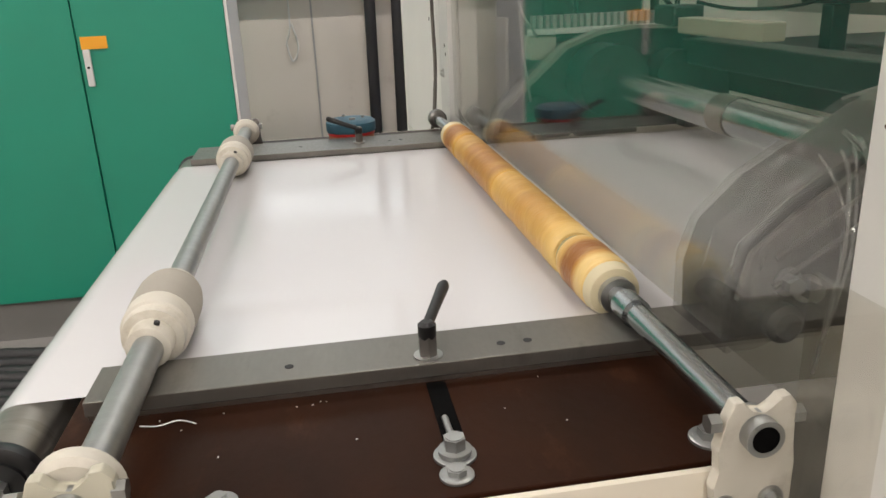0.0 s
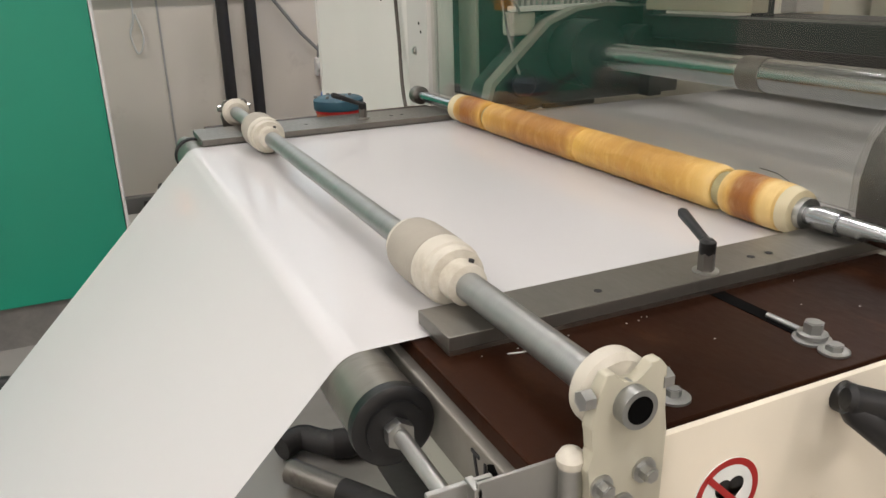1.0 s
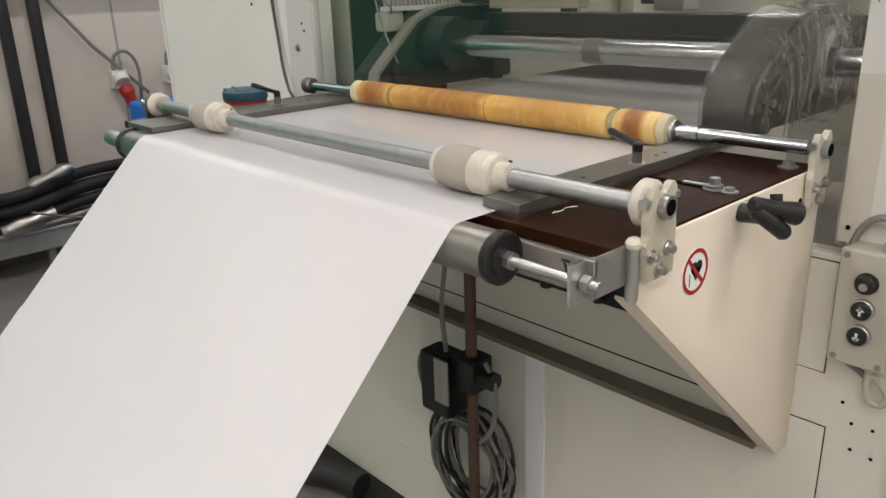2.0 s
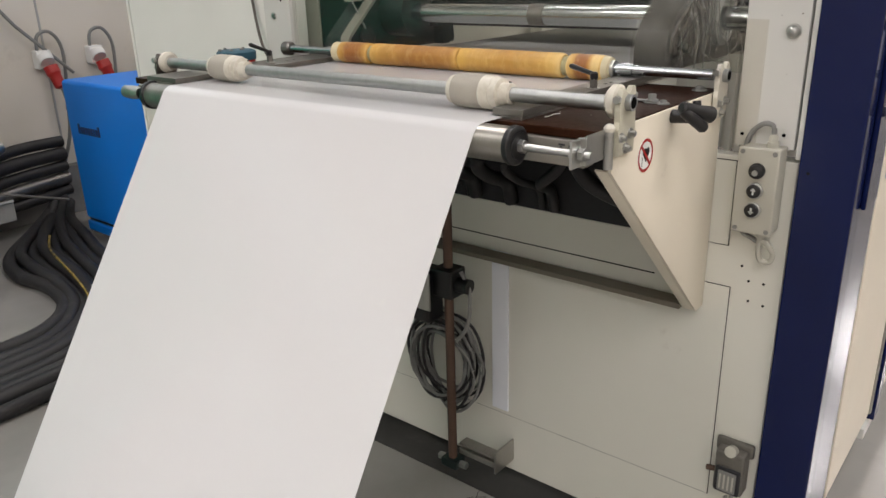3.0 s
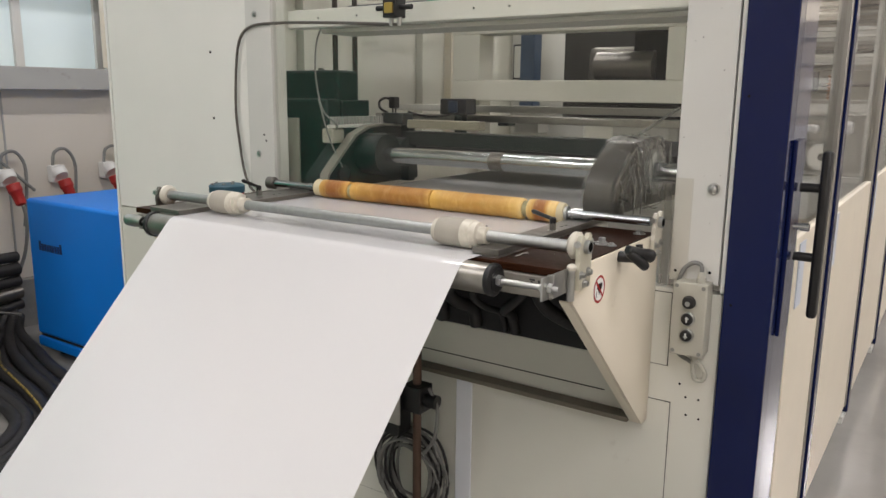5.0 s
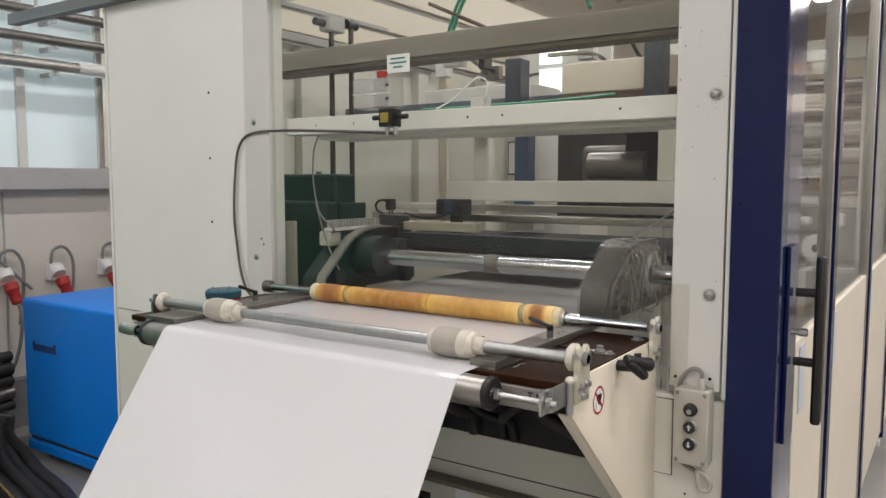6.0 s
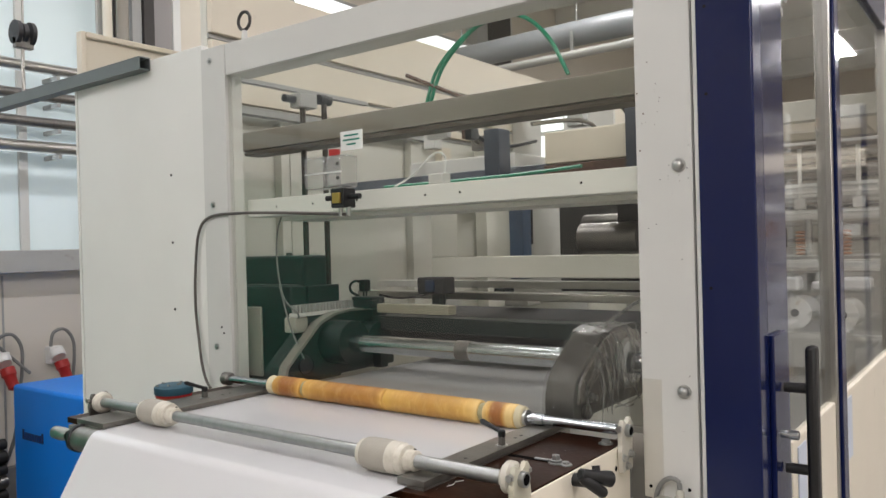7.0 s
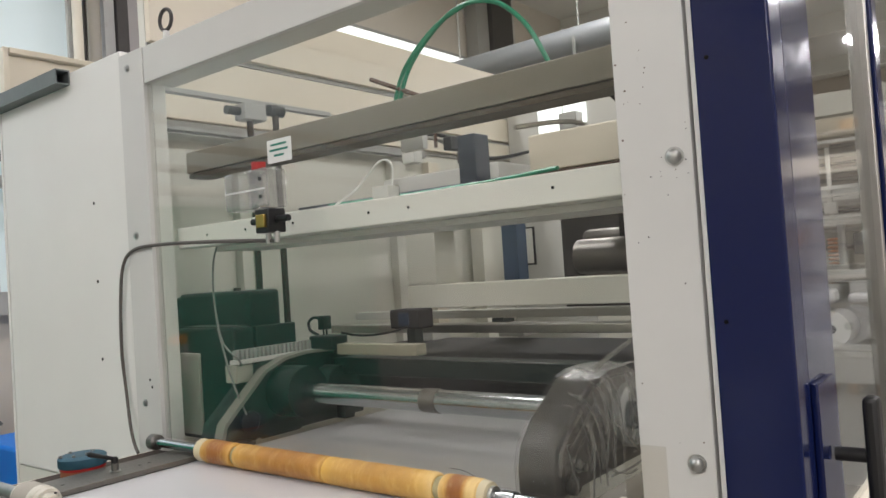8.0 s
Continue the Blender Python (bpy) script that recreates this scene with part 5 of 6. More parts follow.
def bracket(ax, az, y, white, material, side):
    """Moulded bracket plate that carries a roller's end; side is the way to the roller."""
    t = thing("roller_bracket", (ax, y, 1.21), "moulded plastic roller bracket bolted to the side plate", "bracket", "roller brackets")
    o = [(-0.036, -0.094), (0.040, -0.094), (0.042, -0.030), (0.036, -0.014), (0.038, 0.020), (0.030, 0.028), (0.020, 0.027), (0.014, 0.018), (0.006, 0.014), (-0.008, 0.016), (-0.016, 0.026), (-0.026, 0.026), (-0.032, 0.012), (-0.040, -0.012), (-0.034, -0.032), (-0.042, -0.045), (-0.036, -0.060)]
    part("plate", prism(B(), [(ax + u * (0.76 if white else 0.72), az + v * 0.93) for u, v in o], "y", y, y + 0.010, 0.0015), material, t)
    bm = B()
    cyl(bm, (ax, y - 0.010 * side, az), (ax, y + 0.016 * side, az), 0.0138, 28)
    part("bush", bm, DULL, t)
    part("bore", cyl(B(), (ax, y - 0.0104 * side, az), (ax, y - 0.008 * side, az), 0.0098, 22), VOID, t)
    for u, v, r in ((-0.020, -0.056, 0.0055), (0.014, -0.054, 0.006), (-0.003, -0.076, 0.006)):
        bolt(t, (ax + u, y if side > 0 else y + 0.01, az + v), (0, -side, 0), r, 0.007)
    for u in (-0.031, 0.030):
        part("pinch_screw", cyl(B(), (ax + u - 0.004, y + 0.005, az + 0.008), (ax + u + 0.004, y + 0.005, az + 0.008), 0.007, 6), ZINC, t)
    if white:
        y0 = y + 0.012 if side > 0 else y - 0.006
        part("collar", lathe(B(), (ax, y0, az), (ax, y0 + 0.022 * side, az), [(0, 0.024), (0.004, 0.0285), (0.015, 0.0285), (0.022, 0.021)], 32), NYLON, t, "white nylon collar")
    return t


bracket(-0.122, 1.3165, 0.4695, True, YELLOWED, 1)
bracket(0.3195, 1.309, 0.468, False, NYLON, 1)
bracket(-0.120, 1.312, 1.840, True, DARKSTEEL, -1)

fr = thing("front_roller", (-0.121, 1.2, 1.3125), "zinc tube with white nylon rollers pressing on the film", "roller")
part("tube", cyl(B(), (-0.121, 0.49, 1.3125), (-0.121, 1.85, 1.3125), 0.0135, 28), DULL, fr)
for y0, flip in ((0.700, 1), (1.475, 1)):
    prof2 = [(0, 0.0165), (0.002, 0.0195), (0.022, 0.0205), (0.024, 0.0277), (0.036, 0.0289), (0.038, 0.0313), (0.060, 0.0319)]
    w = part("nylon_roller", lathe(B(), (-0.121, y0, 1.3125), (-0.121, y0 + 0.06, 1.3125), prof2), NYLON, fr, "white nylon roller")
    part("tape_band", lathe(B(), (-0.121, y0 + 0.0602, 1.3125), (-0.121, y0 + 0.13, 1.3125), [(0, 0.0321), (0.02, 0.0326), (0.052, 0.0326), (0.066, 0.0309)]), TAPE, w, "beige cloth tape band")
    part("end_ring", lathe(B(), (-0.121, y0 + 0.1264, 1.3125), (-0.121, y0 + 0.15, 1.3125), [(0, 0.0309), (0.004, 0.0283), (0.012, 0.0271), (0.014, 0.017)]), NYLON, w)
    part("set_screw", cyl(B(), (-0.121 + 0.008, y0 + 0.012, 1.330), (-0.121 + 0.009, y0 + 0.012, 1.3335), 0.0027, 10), DARK, w)

AX, AZ = 0.319, 1.3085
am = thing("amber_roller", (AX, 1.18, AZ), "amber plastic sleeve roller with scorched ends on a steel shaft", "roller")
part("shaft", cyl(B(), (AX, 0.49, AZ), (AX, 1.87, AZ), 0.0115, 28), CHROME, am)
part("collar", cyl(B(), (AX, 0.672, AZ), (AX, 0.70, AZ), 0.0145, 28), CHROME, am)
part("collar", cyl(B(), (AX, 1.64, AZ), (AX, 1.66, AZ), 0.0145, 28), CHROME, am)
part("far_bush", lathe(B(), (AX, 1.83, AZ), (AX, 1.88, AZ), [(0, 0.016), (0.004, 0.021), (0.03, 0.021), (0.035, 0.012)], 24), DARKSTEEL, am)


def ridges(l, r, n, seed):
    q = random.Random(seed)
    p = [(0, r * 0.86), (0.003, r * 0.97)]
    for k in range(n):
        p.append((0.004 + (l - 0.008) * (k + 0.5) / n, r * (1 + q.uniform(-0.012, 0.012))))
    return p + [(l - 0.003, r * 0.97), (l, r * 0.86)]


for y0, y1, n in ((0.848, 1.155, 26), (1.157, 1.468, 26), (0.742, 0.832, 8), (1.482, 1.60, 10)):
    part("sleeve", lathe(B(), (AX, y0, AZ), (AX, y1, AZ), ridges(y1 - y0, 0.0295, n, int(y0 * 1000)), 40), SLEEVE, am)
PALE = mat("pale_plastic_ring", (0.62, 0.55, 0.36), 0.4, 0, 0.1, 20)
for y0, y1 in ((0.832, 0.848), (1.468, 1.482)):
    part("gap_ring", cyl(B(), (AX, y0 + 0.001, AZ), (AX, y1 - 0.001, AZ), 0.0225, 36), mat("mottled_ring", (0.36, 0.32, 0.17), 0.6, 0, 0.4, 60), am)
for y0, y1 in ((0.724, 0.7415), (1.6005, 1.625)):
    part("end_ring", lathe(B(), (AX, y0, AZ), (AX, y1, AZ), [(0, 0.020), (0.002, 0.0255), (y1 - y0 - 0.001, 0.0285), (y1 - y0, 0.027)], 36), PALE, am)
    part("inner_ring", cyl(B(), (AX, y0 - 0.008, AZ), (AX, y1, AZ), 0.0185, 30), ZINC, am)

# ---- stand rod with cables under the table ----
st = thing("sensor_stand", (0.25, 1.16, 0.0), "brown rusty stand rod clamped to the machine base", "stand")
part("rod", cyl(B(), (0.25, 1.165, 0.09), (0.25, 1.165, 1.19), 0.0135, 18), RUST, st)
part("foot_clamp", box(B(), 0.225, 0.275, 1.135, 1.195, 0.085, 0.115, 0.006), DKGREEN, st)
for yy in (1.125, 1.205):
    part("clamp_bolt", cyl(B(), (0.25, yy - 0.012, 0.10), (0.25, yy + 0.012, 0.10), 0.012, 6), ZINC, st)
part("base_arm", box(B(), 0.262, 0.30, 1.02, 1.15, 0.125, 0.145, 0.003), STEEL, st)
part("base_arm", box(B(), 0.262, 0.30, 1.02, 1.15, 0.155, 0.165, 0.003), STEEL, st)
part("base_arm", box(B(), 0.262, FX, 1.012, 1.02, 0.105, 0.18, 0.003), STEEL, st)
part("clamp_block", box(B(), 0.215, 0.285, 1.13, 1.20, 0.66, 0.745, 0.006), BLACK, st)
part("clamp_block", box(B(), 0.20, 0.27, 1.20, 1.295, 0.575, 0.735, 0.008), BLACK, st)
part("plate", box(B(), 0.192, 0.199, 1.19, 1.235, 0.62, 0.735, 0.002), STEEL, st)
part("knob", cyl(B(), (0.25, 1.13, 0.70), (0.25, 1.09, 0.70), 0.022, 20), BLACK, st)
part("sensor_head", box(B(), 0.22, 0.28, 1.13, 1.20, 0.98, 1.14, 0.006), DARK, st)
part("cable_drop", sweep(B(), spline([(0.24, 1.20, 1.12), (0.22, 1.21, 0.98), (0.225, 1.235, 0.85), (0.23, 1.23, 0.74)], 8), 0.006, 8), CABLE, st)
part("cable_drop", sweep(B(), spline([(0.24, 1.26, 0.72), (0.23, 1.32, 0.70), (0.24, 1.335, 0.62), (0.25, 1.30, 0.56)], 8), 0.006, 8), CABLE, st)
part("cable_drop", sweep(B(), spline([(0.25, 1.12, 0.74), (0.25, 1.09, 0.68), (0.25, 1.10, 0.58), (0.25, 1.14, 0.52)], 8), 0.006, 8), CABLE, st)
co = thing("cable_coil", (0.27, 1.22, 0.42), "coil of grey cable hanging on the stand", "cable coil")
rnd = random.Random(21)
for k in range(19):
    cy, cz, ry, rz = 1.22 + rnd.uniform(-0.02, 0.02), 0.42 + rnd.uniform(-0.02, 0.02), rnd.uniform(0.075, 0.125), rnd.uniform(0.10, 0.15)
    x0, ph = 0.285 + rnd.uniform(-0.012, 0.03), rnd.random() * 6
    pts = [(x0 + 0.015 * math.sin(a * 2 + ph), cy + ry * math.cos(a) * (1 + 0.06 * math.sin(3 * a + ph)), cz + rz * math.sin(a) * (1 + 0.06 * math.cos(2 * a + ph))) for a in [j * math.tau / 28 for j in range(29)]]
    part("turn", sweep(B(), pts, 0.0048, 7), CABLE if k % 3 else RUBBER, co)

# ---- surroundings ----
cab = thing("green_cabinet", (-1.0, 4.1, 0), "green sheet metal control cabinet on a dark plinth", "cabinet")
part("body", box(B(), -2.6, -0.345, 3.872, 4.4, 0.205, 2.2, 0.004), GREEN, cab)
part("edge_trim", box(B(), -0.343, -0.328, 3.846, 3.90, 0.205, 2.2, 0.003), PINKWHITE, cab, "white edge profile")
part("side", box(B(), -0.343, -0.330, 3.902, 4.40, 0.205, 2.2, 0.003), PINKWHITE, cab)
part("plinth", box(B(), -2.6, -0.33, 3.89, 4.40, 0.0, 0.204), PLINTHM, cab)
d1 = part("door", box(B(), -1.003, -0.346, 3.85, 3.870, 0.212, 2.19, 0.003), GREEN, cab)
part("door", box(B(), -2.58, -1.011, 3.85, 3.870, 0.212, 2.19, 0.003), GREEN, cab)
part("lock", box(B(), -0.985, -0.955, 3.834, 3.849, 1.235, 1.40, 0.005), PINKWHITE, d1, "white swing lock")
part("keyhole", cyl(B(), (-0.97, 3.8345, 1.32), (-0.97, 3.832, 1.32), 0.006, 12), VOID, d1)
part("tag", box(B(), -0.99, -0.875, 3.846, 3.849, 1.40, 1.455), ORANGE, d1, "orange paper tag")

hu = thing("hydraulic_unit", (1.2, 4.0, 0), "bright blue sheet metal cooling unit on feet", "machine")
part("housing", box(B(), 0.815, 1.75, 3.42, 4.508, 0.135, 0.98, 0.022, 4), BLUE, hu)
part("base_gap", box(B(), 0.83, 1.74, 3.43, 4.49, 0.120, 0.137), DARK, hu)
part("base_tray", box(B(), 0.815, 1.75, 3.42, 4.508, 0.055, 0.120, 0.012), BLUE, hu)
for fx, fy in ((0.92, 3.55), (1.65, 3.55), (0.92, 4.4), (1.65, 4.4)):
    part("foot", cyl(B(), (fx, fy, 0), (fx, fy, 0.056), 0.03, 14), BLACK, hu)
PRINT = mat("navy_print", (0.01, 0.02, 0.10), 0.5)
for k in range(9):
    part("print_bar", box(B(), 0.8125, 0.8155, 4.372 - k * 0.028, 4.392 - k * 0.028, 0.675, 0.675 + (0.058 if k in (0, 8) else 0.042)), PRINT, hu)

# sockets with looped cables on the wall
for sx in (1.03, 1.385, 1.774):
    s = thing("power_socket", (sx, 5.2, 1.0), "red and white industrial power socket with a looped cable", "socket", "wall sockets")
    part("back_box", box(B(), sx - 0.05, sx + 0.05, 5.12, 5.199, 0.98, 1.10, 0.012), PINKWHITE, s)
    part("cover", lathe(B(), (sx, 5.13, 1.06), (sx, 5.06, 0.99), [(0, 0.05), (0.03, 0.05), (0.05, 0.045)], 22), PINKWHITE, s)
    part("plug", lathe(B(), (sx, 5.07, 1.0), (sx + 0.02, 5.01, 0.86), [(0, 0.045), (0.05, 0.046), (0.06, 0.038), (0.14, 0.034), (0.15, 0.02)], 22), RED, s, "red plug")
    part("cable", sweep(B(), spline([(sx - 0.03, 5.15, 1.09), (sx - 0.01, 5.15, 1.19), (sx + 0.07, 5.15, 1.21), (sx + 0.13, 5.15, 1.12), (sx + 0.13, 5.15, 0.95), (sx + 0.09, 5.14, 0.7)], 8), 0.011, 8), CABLE, s)
    part("lead", sweep(B(), spline([(sx + 0.02, 5.0, 0.86), (sx + 0.03, 4.99, 0.75), (sx + 0.02, 5.03, 0.55), (sx - 0.02, 5.1, 0.35)], 8), 0.012, 8), CABLE, s)
dc = solid("sloping_cable", sweep(B(), [(0.66, 5.16, 1.58), (0.90, 5.16, 1.26), (1.20, 5.12, 0.94)], 0.011, 8), CABLE, (0.9, 5.16, 1.2), "dark cable sloping down the wall", "cable")
for px in (0.405, 0.575):
    pp = thing("black_pipe", (px, 5.1, 0), "black insulated vertical pipe with a steel elbow", "pipe", "wall pipes")
    part("insulation", cyl(B(), (px + 0.02, 5.12, 2.4), (px, 5.10, 0.44), 0.036, 18), RUBBER, pp)
    part("elbow", sweep(B(), spline([(px, 5.10, 0.45), (px, 5.09, 0.36), (px + 0.04, 5.08, 0.29), (px + 0.16, 5.06, 0.27), (px + 0.4, 5.04, 0.27)], 8), 0.024, 14), STEEL, pp)
    part("union", cyl(B(), (px, 5.10, 0.42), (px, 5.10, 0.385), 0.034, 8), ZINC, pp)
lw = thing("wire_loop", (-0.07, 5.18, 1.3), "thin pale wire loop hanging on the wall", "wire")
part("loop", sweep(B(), spline([(-0.09, 5.18, 1.8), (-0.09, 5.18, 1.42), (-0.12, 5.18, 1.30), (-0.09, 5.18, 1.19), (-0.05, 5.18, 1.28), (-0.08, 5.18, 1.42)], 8), 0.006, 6), PLATE, lw)

for pz, r, m_ in ((3.005, 0.040, STEEL), (2.815, 0.036, DARKSTEEL), (2.635, 0.036, DARKSTEEL), (2.468, 0.043, STEEL)):
    pi = thing("wall_pipe", (0.5, 5.0, pz), "horizontal steel service pipe along the windows", "pipe", "service pipes")
    part("pipe", cyl(B(), (-6.9, 5.05, pz - 0.02), (3.2, 5.05, pz), r, 20), m_, pi)
    for hx in (-1.5, 0.2, 1.4):
        part("bracket", box(B(), hx - 0.012, hx + 0.012, 5.03, 5.24, pz - r - 0.03, pz - r, 0.002), GREYP, pi)
part("sleeve", cyl(B(), (1.55, 5.05, 2.468), (1.75, 5.05, 2.468), 0.047, 20), PLATE, pi)
pl = thing("pulley_hook", (0.75, 3.4, 2.5), "dark cable pulley on a hanging rod", "pulley")
part("rod", cyl(B(), (0.60, 3.8, 2.50), (0.60, 3.8, 2.80), 0.008, 10), STEEL, pl)
for k in range(3):
    part("wheel", cyl(B(), (0.56 + k * 0.035, 3.8, 2.86), (0.58 + k * 0.035, 3.8, 2.86), 0.06 - 0.01 * (k % 2), 26), RUBBER, pl)
part("wheel_block", box(B(), 0.56, 0.65, 3.78, 3.82, 2.78, 2.84, 0.006), DARKSTEEL, pl)
part("stay", cyl(B(), (0.605, 3.8, 2.9), (0.605, 3.8, HALL_Z), 0.006, 8), STEEL, pl)
# tall pilaster and beam beyond the panel top
cl = thing("wall_column", (2.0, 5.0, 0), "grey steel wall column beside cream cladding", "column")
part("pipe", cyl(B(), (1.82, 5.12, 1.78), (1.82, 5.12, HALL_Z), 0.035, 14), WARM, cl)
part("pipe", cyl(B(), (1.93, 5.10, 1.78), (1.93, 5.10, HALL_Z), 0.045, 14), BEAMP, cl)
COLM = mat("dark_column_paint", (0.045, 0.04, 0.036), 0.6, 0, 0.2, 4, 0.1, 50)
part("pipe", cyl(B(), (1.872, 5.14, 1.78), (1.872, 5.14, HALL_Z), 0.018, 12), COLM, cl)
part("strip", box(B(), 1.99, 2.07, 5.07, 5.19, 0.0, HALL_Z - 0.002, 0.004), GREYP, cl)
part("flange", box(B(), 2.078, 2.165, 5.05, 5.19, 0.0, HALL_Z - 0.002, 0.004), COLM, cl)
part("web", box(B(), 2.168, 2.335, 5.07, 5.19, 0.0, HALL_Z - 0.002, 0.004), mat("mauve_grey_paint", (0.30, 0.28, 0.27), 0.5, 0, 0.06, 3), cl)
part("strip", box(B(), 2.34, 2.41, 5.07, 5.19, 0.0, HALL_Z - 0.002, 0.004), WHITE, cl)
part("cladding", box(B(), 2.415, 4.4, 5.10, 5.19, 2.3, HALL_Z - 0.002, 0.004), WARM, cl)
for sx_ in (2.63, 2.89):
    part("joint", box(B(), sx_ - 0.006, sx_ + 0.006, 5.094, 5.10, 2.3, HALL_Z - 0.01), GREYP, cl)
part("joint", box(B(), 3.36, 3.375, 5.094, 5.10, 2.3, HALL_Z), GREYP, cl)
fc = thing("far_column", (7.0, 5.0, 0), "dark steel hall column with grey flanges", "column")
part("flange", box(B(), 6.56, 6.80, 5.02, 5.19, 0.0, HALL_Z - 0.002, 0.004), GREYP, fc)
part("web", box(B(), 6.805, 7.25, 4.96, 5.19, 0.0, HALL_Z - 0.002, 0.004), COLM, fc)
part("flange", box(B(), 7.255, 7.39, 5.02, 5.19, 0.0, HALL_Z - 0.002, 0.004), PLATE, fc)
hw = thing("window_3", (5.0, 5.1, 4.0), "narrow bright daylight strip high in the hall wall", "window", kind="structure")
part("window_frame", box(B(), 3.6, 6.5, 5.085, 5.098, 3.955, 4.19, 0.003), GREYP, hw)
part("pane", box(B(), 3.64, 6.46, 5.074, 5.082, 4.0, 4.15, 0.002), DAYP, hw)
part("sill", box(B(), 3.6, 6.5, 5.05, 5.098, 3.90, 3.95, 0.003), mat("grey_sill", (0.16, 0.16, 0.155), 0.5), hw)
# lifting eye on the frame's corner
le = thing("lifting_eye", (0.42, 1.80, 2.41), "dark steel lifting eye bolted on the frame top", "lifting eye")
part("stalk", lathe(B(), (0.42, 1.84, 2.4105), (0.42, 1.84, 2.47), [(0, 0.022), (0.006, 0.022), (0.008, 0.011), (0.052, 0.009)], 18), PLATE, le)
part("eye", sweep(B(), [(0.42, 1.84 + 0.03 * math.cos(k * math.tau / 24), 2.495 + 0.03 * math.sin(k * math.tau / 24)) for k in range(25)], 0.0055, 8), COLM, le)


# hoses on the floor
rnd = random.Random(17)
HOSES = 8
for k in range(HOSES):
    h = thing("floor_hose", (0, 4.0, 0), "thick ribbed dark rubber hose lying on the floor", "hose", "floor hoses")
    f = k / (HOSES - 1)
    r = 0.031 if k % 3 else 0.036
    up = r + (0.034 if k % 2 else 0.0)
    j = [rnd.uniform(-0.012, 0.012) for _ in range(12)]
    pts = [(-3.4, 3.72 - 0.52 * f + j[0], r), (-2.2, 3.70 - 0.52 * f + j[1], r), (-1.2, 3.55 - 0.52 * f + j[2], r), (-0.60, 3.30 - 0.52 * f + j[3], r), (-0.19 - 0.12 * f, 3.257 - 0.50 * f + j[4], r), (0.032 - 0.04 * f, 3.341 - 0.53 * f, r),
           (0.179 + 0.14 * f, 3.537 - 0.42 * f, (r + up) / 2), (0.229 + 0.29 * f + j[6], 3.825 - 0.27 * f, up), (0.22 + 0.42 * f + j[7], 4.106 - 0.05 * f, up), (0.30 + 0.44 * f, 4.42 - 0.02 * f, up), (0.58 + 0.24 * f, 4.74, up + 0.02), (0.80 + 0.12 * f, 4.93, 0.10 + 0.04 * (k % 3))]
    part("hose", sweep(B(), spline(pts, 26), r, 12, 0.035), RUBBER, h)
yc = solid("striped_cord", sweep(B(), spline([(0.55, 4.45, 0.10), (0.42, 4.16, 0.115), (0.35, 3.87, 0.115), (0.29, 3.60, 0.11), (0.235, 3.386, 0.085), (0.12, 3.22, 0.075)], 10), 0.0062, 8), YELLOWSTRIPE, (0.3, 4.0, 0.09), "yellow and black striped cord over the hoses", "cord")
tp = thing("pipe_manifold", (0.45, 4.9, 0.3), "tangle of dark pipes and steel valves by the wall", "pipes")
for k in range(5):
    part("pipe", sweep(B(), spline([(-0.4 + 0.1 * k, 5.0, 0.12 + 0.09 * k), (0.2, 4.95 - 0.03 * k, 0.16 + 0.08 * k), (0.62, 4.9, 0.20 + 0.085 * k), (0.95, 4.95, 0.22 + 0.08 * k)], 8), 0.035 + 0.008 * (k % 2), 12), (RUBBER, DARKSTEEL, RUBBER, RUBBER, RUBBER)[k], tp)
part("valve", lathe(B(), (0.30, 4.85, 0.52), (0.55, 4.82, 0.60), [(0, 0.03), (0.05, 0.045), (0.12, 0.03), (0.2, 0.05), (0.26, 0.03)], 18), STEEL, tp)
part("valve", lathe(B(), (0.10, 4.80, 0.30), (0.40, 4.78, 0.36), [(0, 0.035), (0.1, 0.05), (0.2, 0.035), (0.3, 0.04)], 18), STEEL, tp)
part("hand_lever", cyl(B(), (0.25, 4.72, 0.40), (0.75, 4.55, 0.26), 0.008, 8), DARKSTEEL, tp)
cd = thing("cable_duct", (-0.5, 5.0, 0.2), "grey cable duct running along the plinth", "duct")
part("duct", box(B(), -3.0, 0.55, 4.86, 5.02, 0.12, 0.24, 0.008), GREYP, cd)
part("duct_lid", box(B(), -3.0, 0.55, 4.85, 5.03, 0.242, 0.256, 0.004), PLATE, cd)
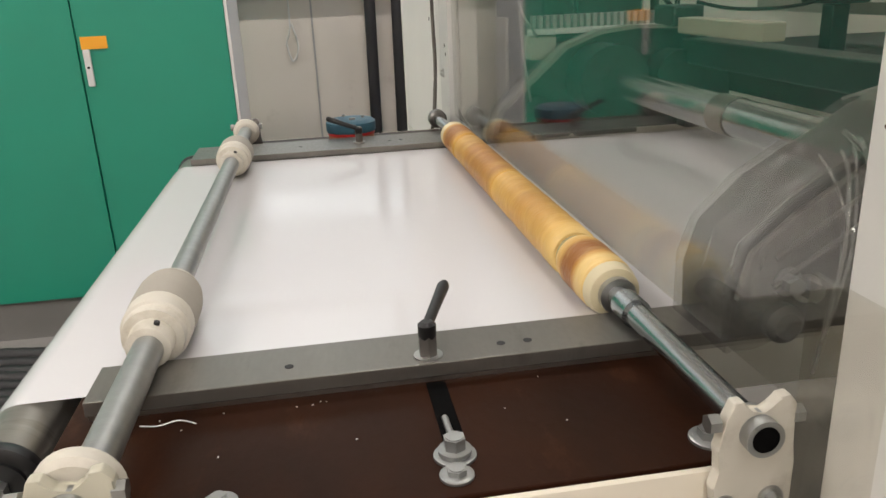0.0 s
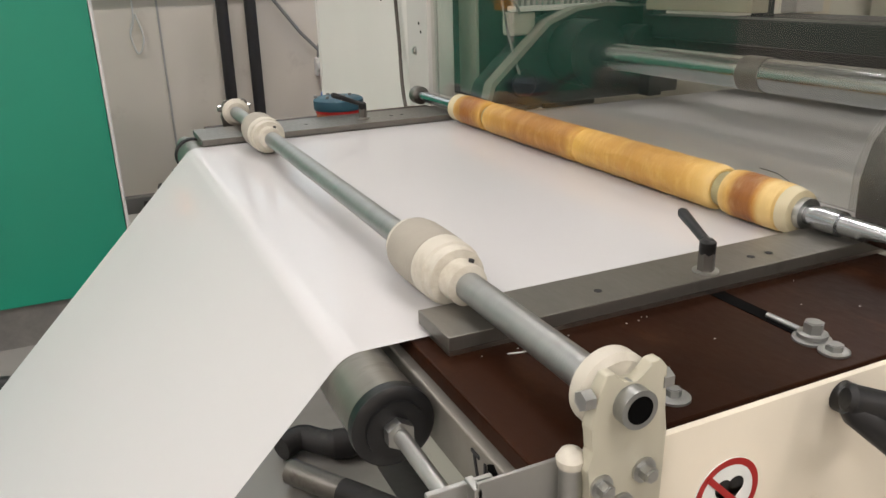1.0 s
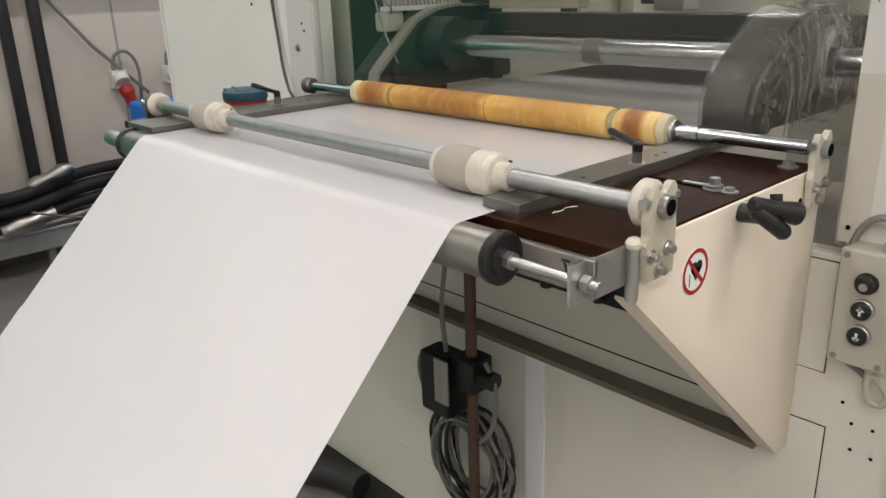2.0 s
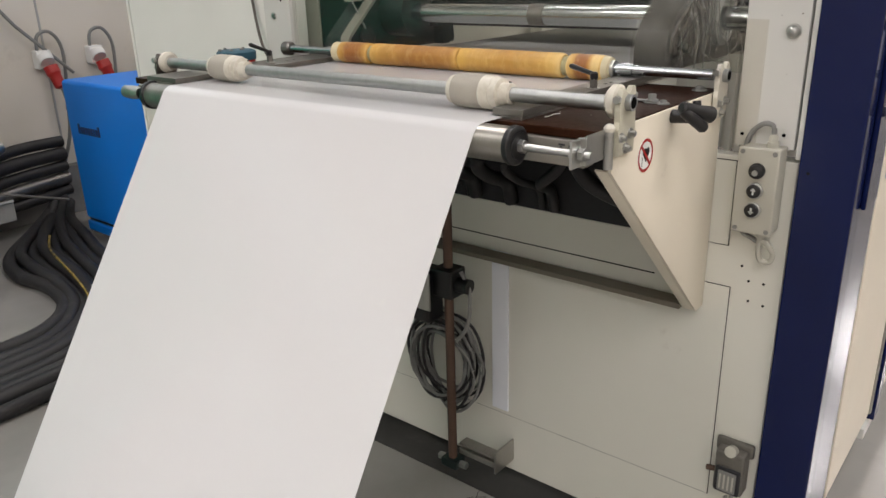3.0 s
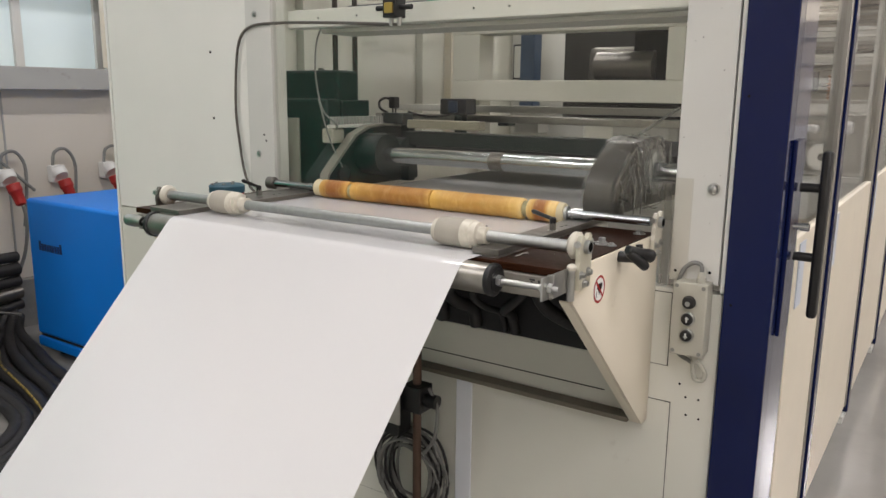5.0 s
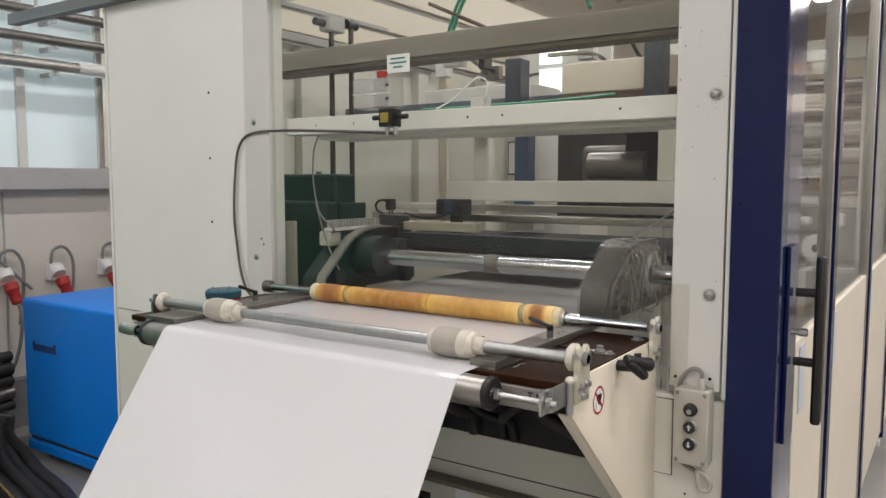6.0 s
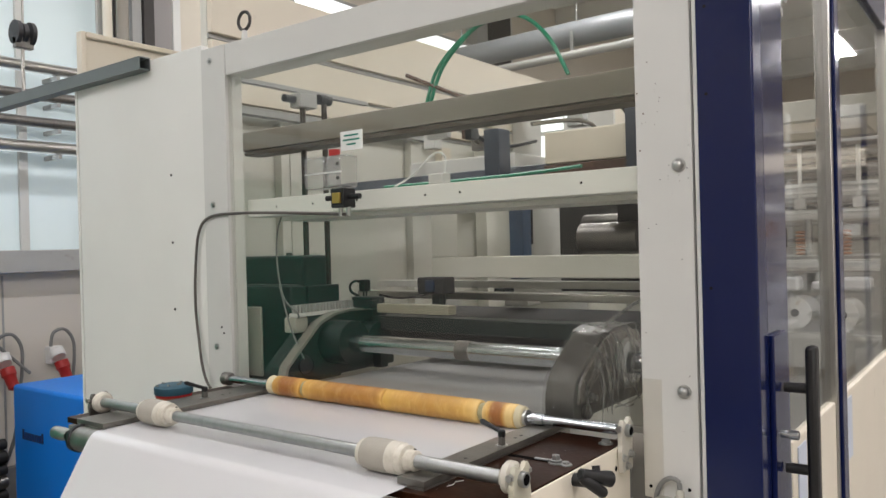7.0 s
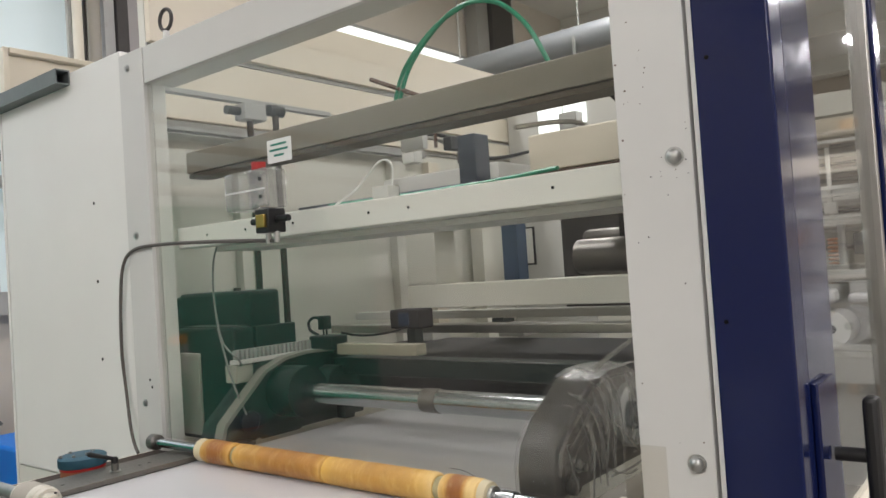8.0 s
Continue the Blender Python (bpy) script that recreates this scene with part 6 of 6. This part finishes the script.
for k in range(6):
    part("leg", box(B(), -2.9 + k * 0.65, -2.86 + k * 0.65, 4.92, 4.96, 0.0, 0.12), GREYP, cd)

# black elbow hose with a steel coupling on the floor
eh = thing("elbow_hose", (0.1, 2.3, 0.05), "thick black elbow hose with a steel coupling on the floor", "hose")
part("hose", sweep(B(), spline([(0.30, 2.36, 0.055), (0.20, 2.36, 0.055), (0.13, 2.42, 0.055), (0.08, 2.47, 0.055), (0.0, 2.44, 0.055)], 8), 0.045, 14), RUBBER, eh)
part("cuff", cyl(B(), (0.23, 2.36, 0.055), (0.17, 2.375, 0.055), 0.053, 20), RUBBER, eh)
part("coupling", cyl(B(), (0.0, 2.30, 0.05), (0.12, 2.12, 0.05), 0.042, 20), DARKSTEEL, eh)
part("hose", sweep(B(), spline([(0.12, 2.12, 0.05), (0.20, 2.0, 0.05), (0.28, 1.86, 0.05), (0.31, 1.74, 0.05)], 8), 0.044, 14), RUBBER, eh)

# ---- moving parts ----
PIVOT = (-0.229, 1.246)
SWING = [(0.0, 35), (0.3, 33), (0.5, 33), (1.0, 44), (1.5, 46), (1.7, 46), (2.2, 42), (2.8, 33), (3.0, 31.8), (3.5, 31.5), (3.8, 32.8), (4.0, 35.8), (4.2, 42), (4.5, 45.4), (5.0, 43), (5.2, 42), (5.8, 36), (6.3, 31.5), (6.5, 30.6), (7.0, 30.2), (7.5, 38), (8.0, 43.5)]


def motions():
    swing, drop, follow = [], [], []
    for t, a in SWING:
        r = radians(a)
        along, out = Vector((-math.sin(r), 0, -math.cos(r))), Vector((-math.cos(r), 0, math.sin(r)))
        m = pose(PIVOT[0], 0, PIVOT[1], 0, a, 0)
        swing.append((t, m))
        s = 1.08 - 0.0196 * (a - 31.5)
        c = Vector((PIVOT[0], 0, PIVOT[1])) + along * s + out * (0.033 + 0.0376)
        drop.append((t, pose(c.x, 0, c.z)))
        follow.append((t, pose(c.x, 0, c.z, 0, a, 0)))
    walk(hang, swing)
    walk(dancer, drop)
    walk(loop, follow)


motions()
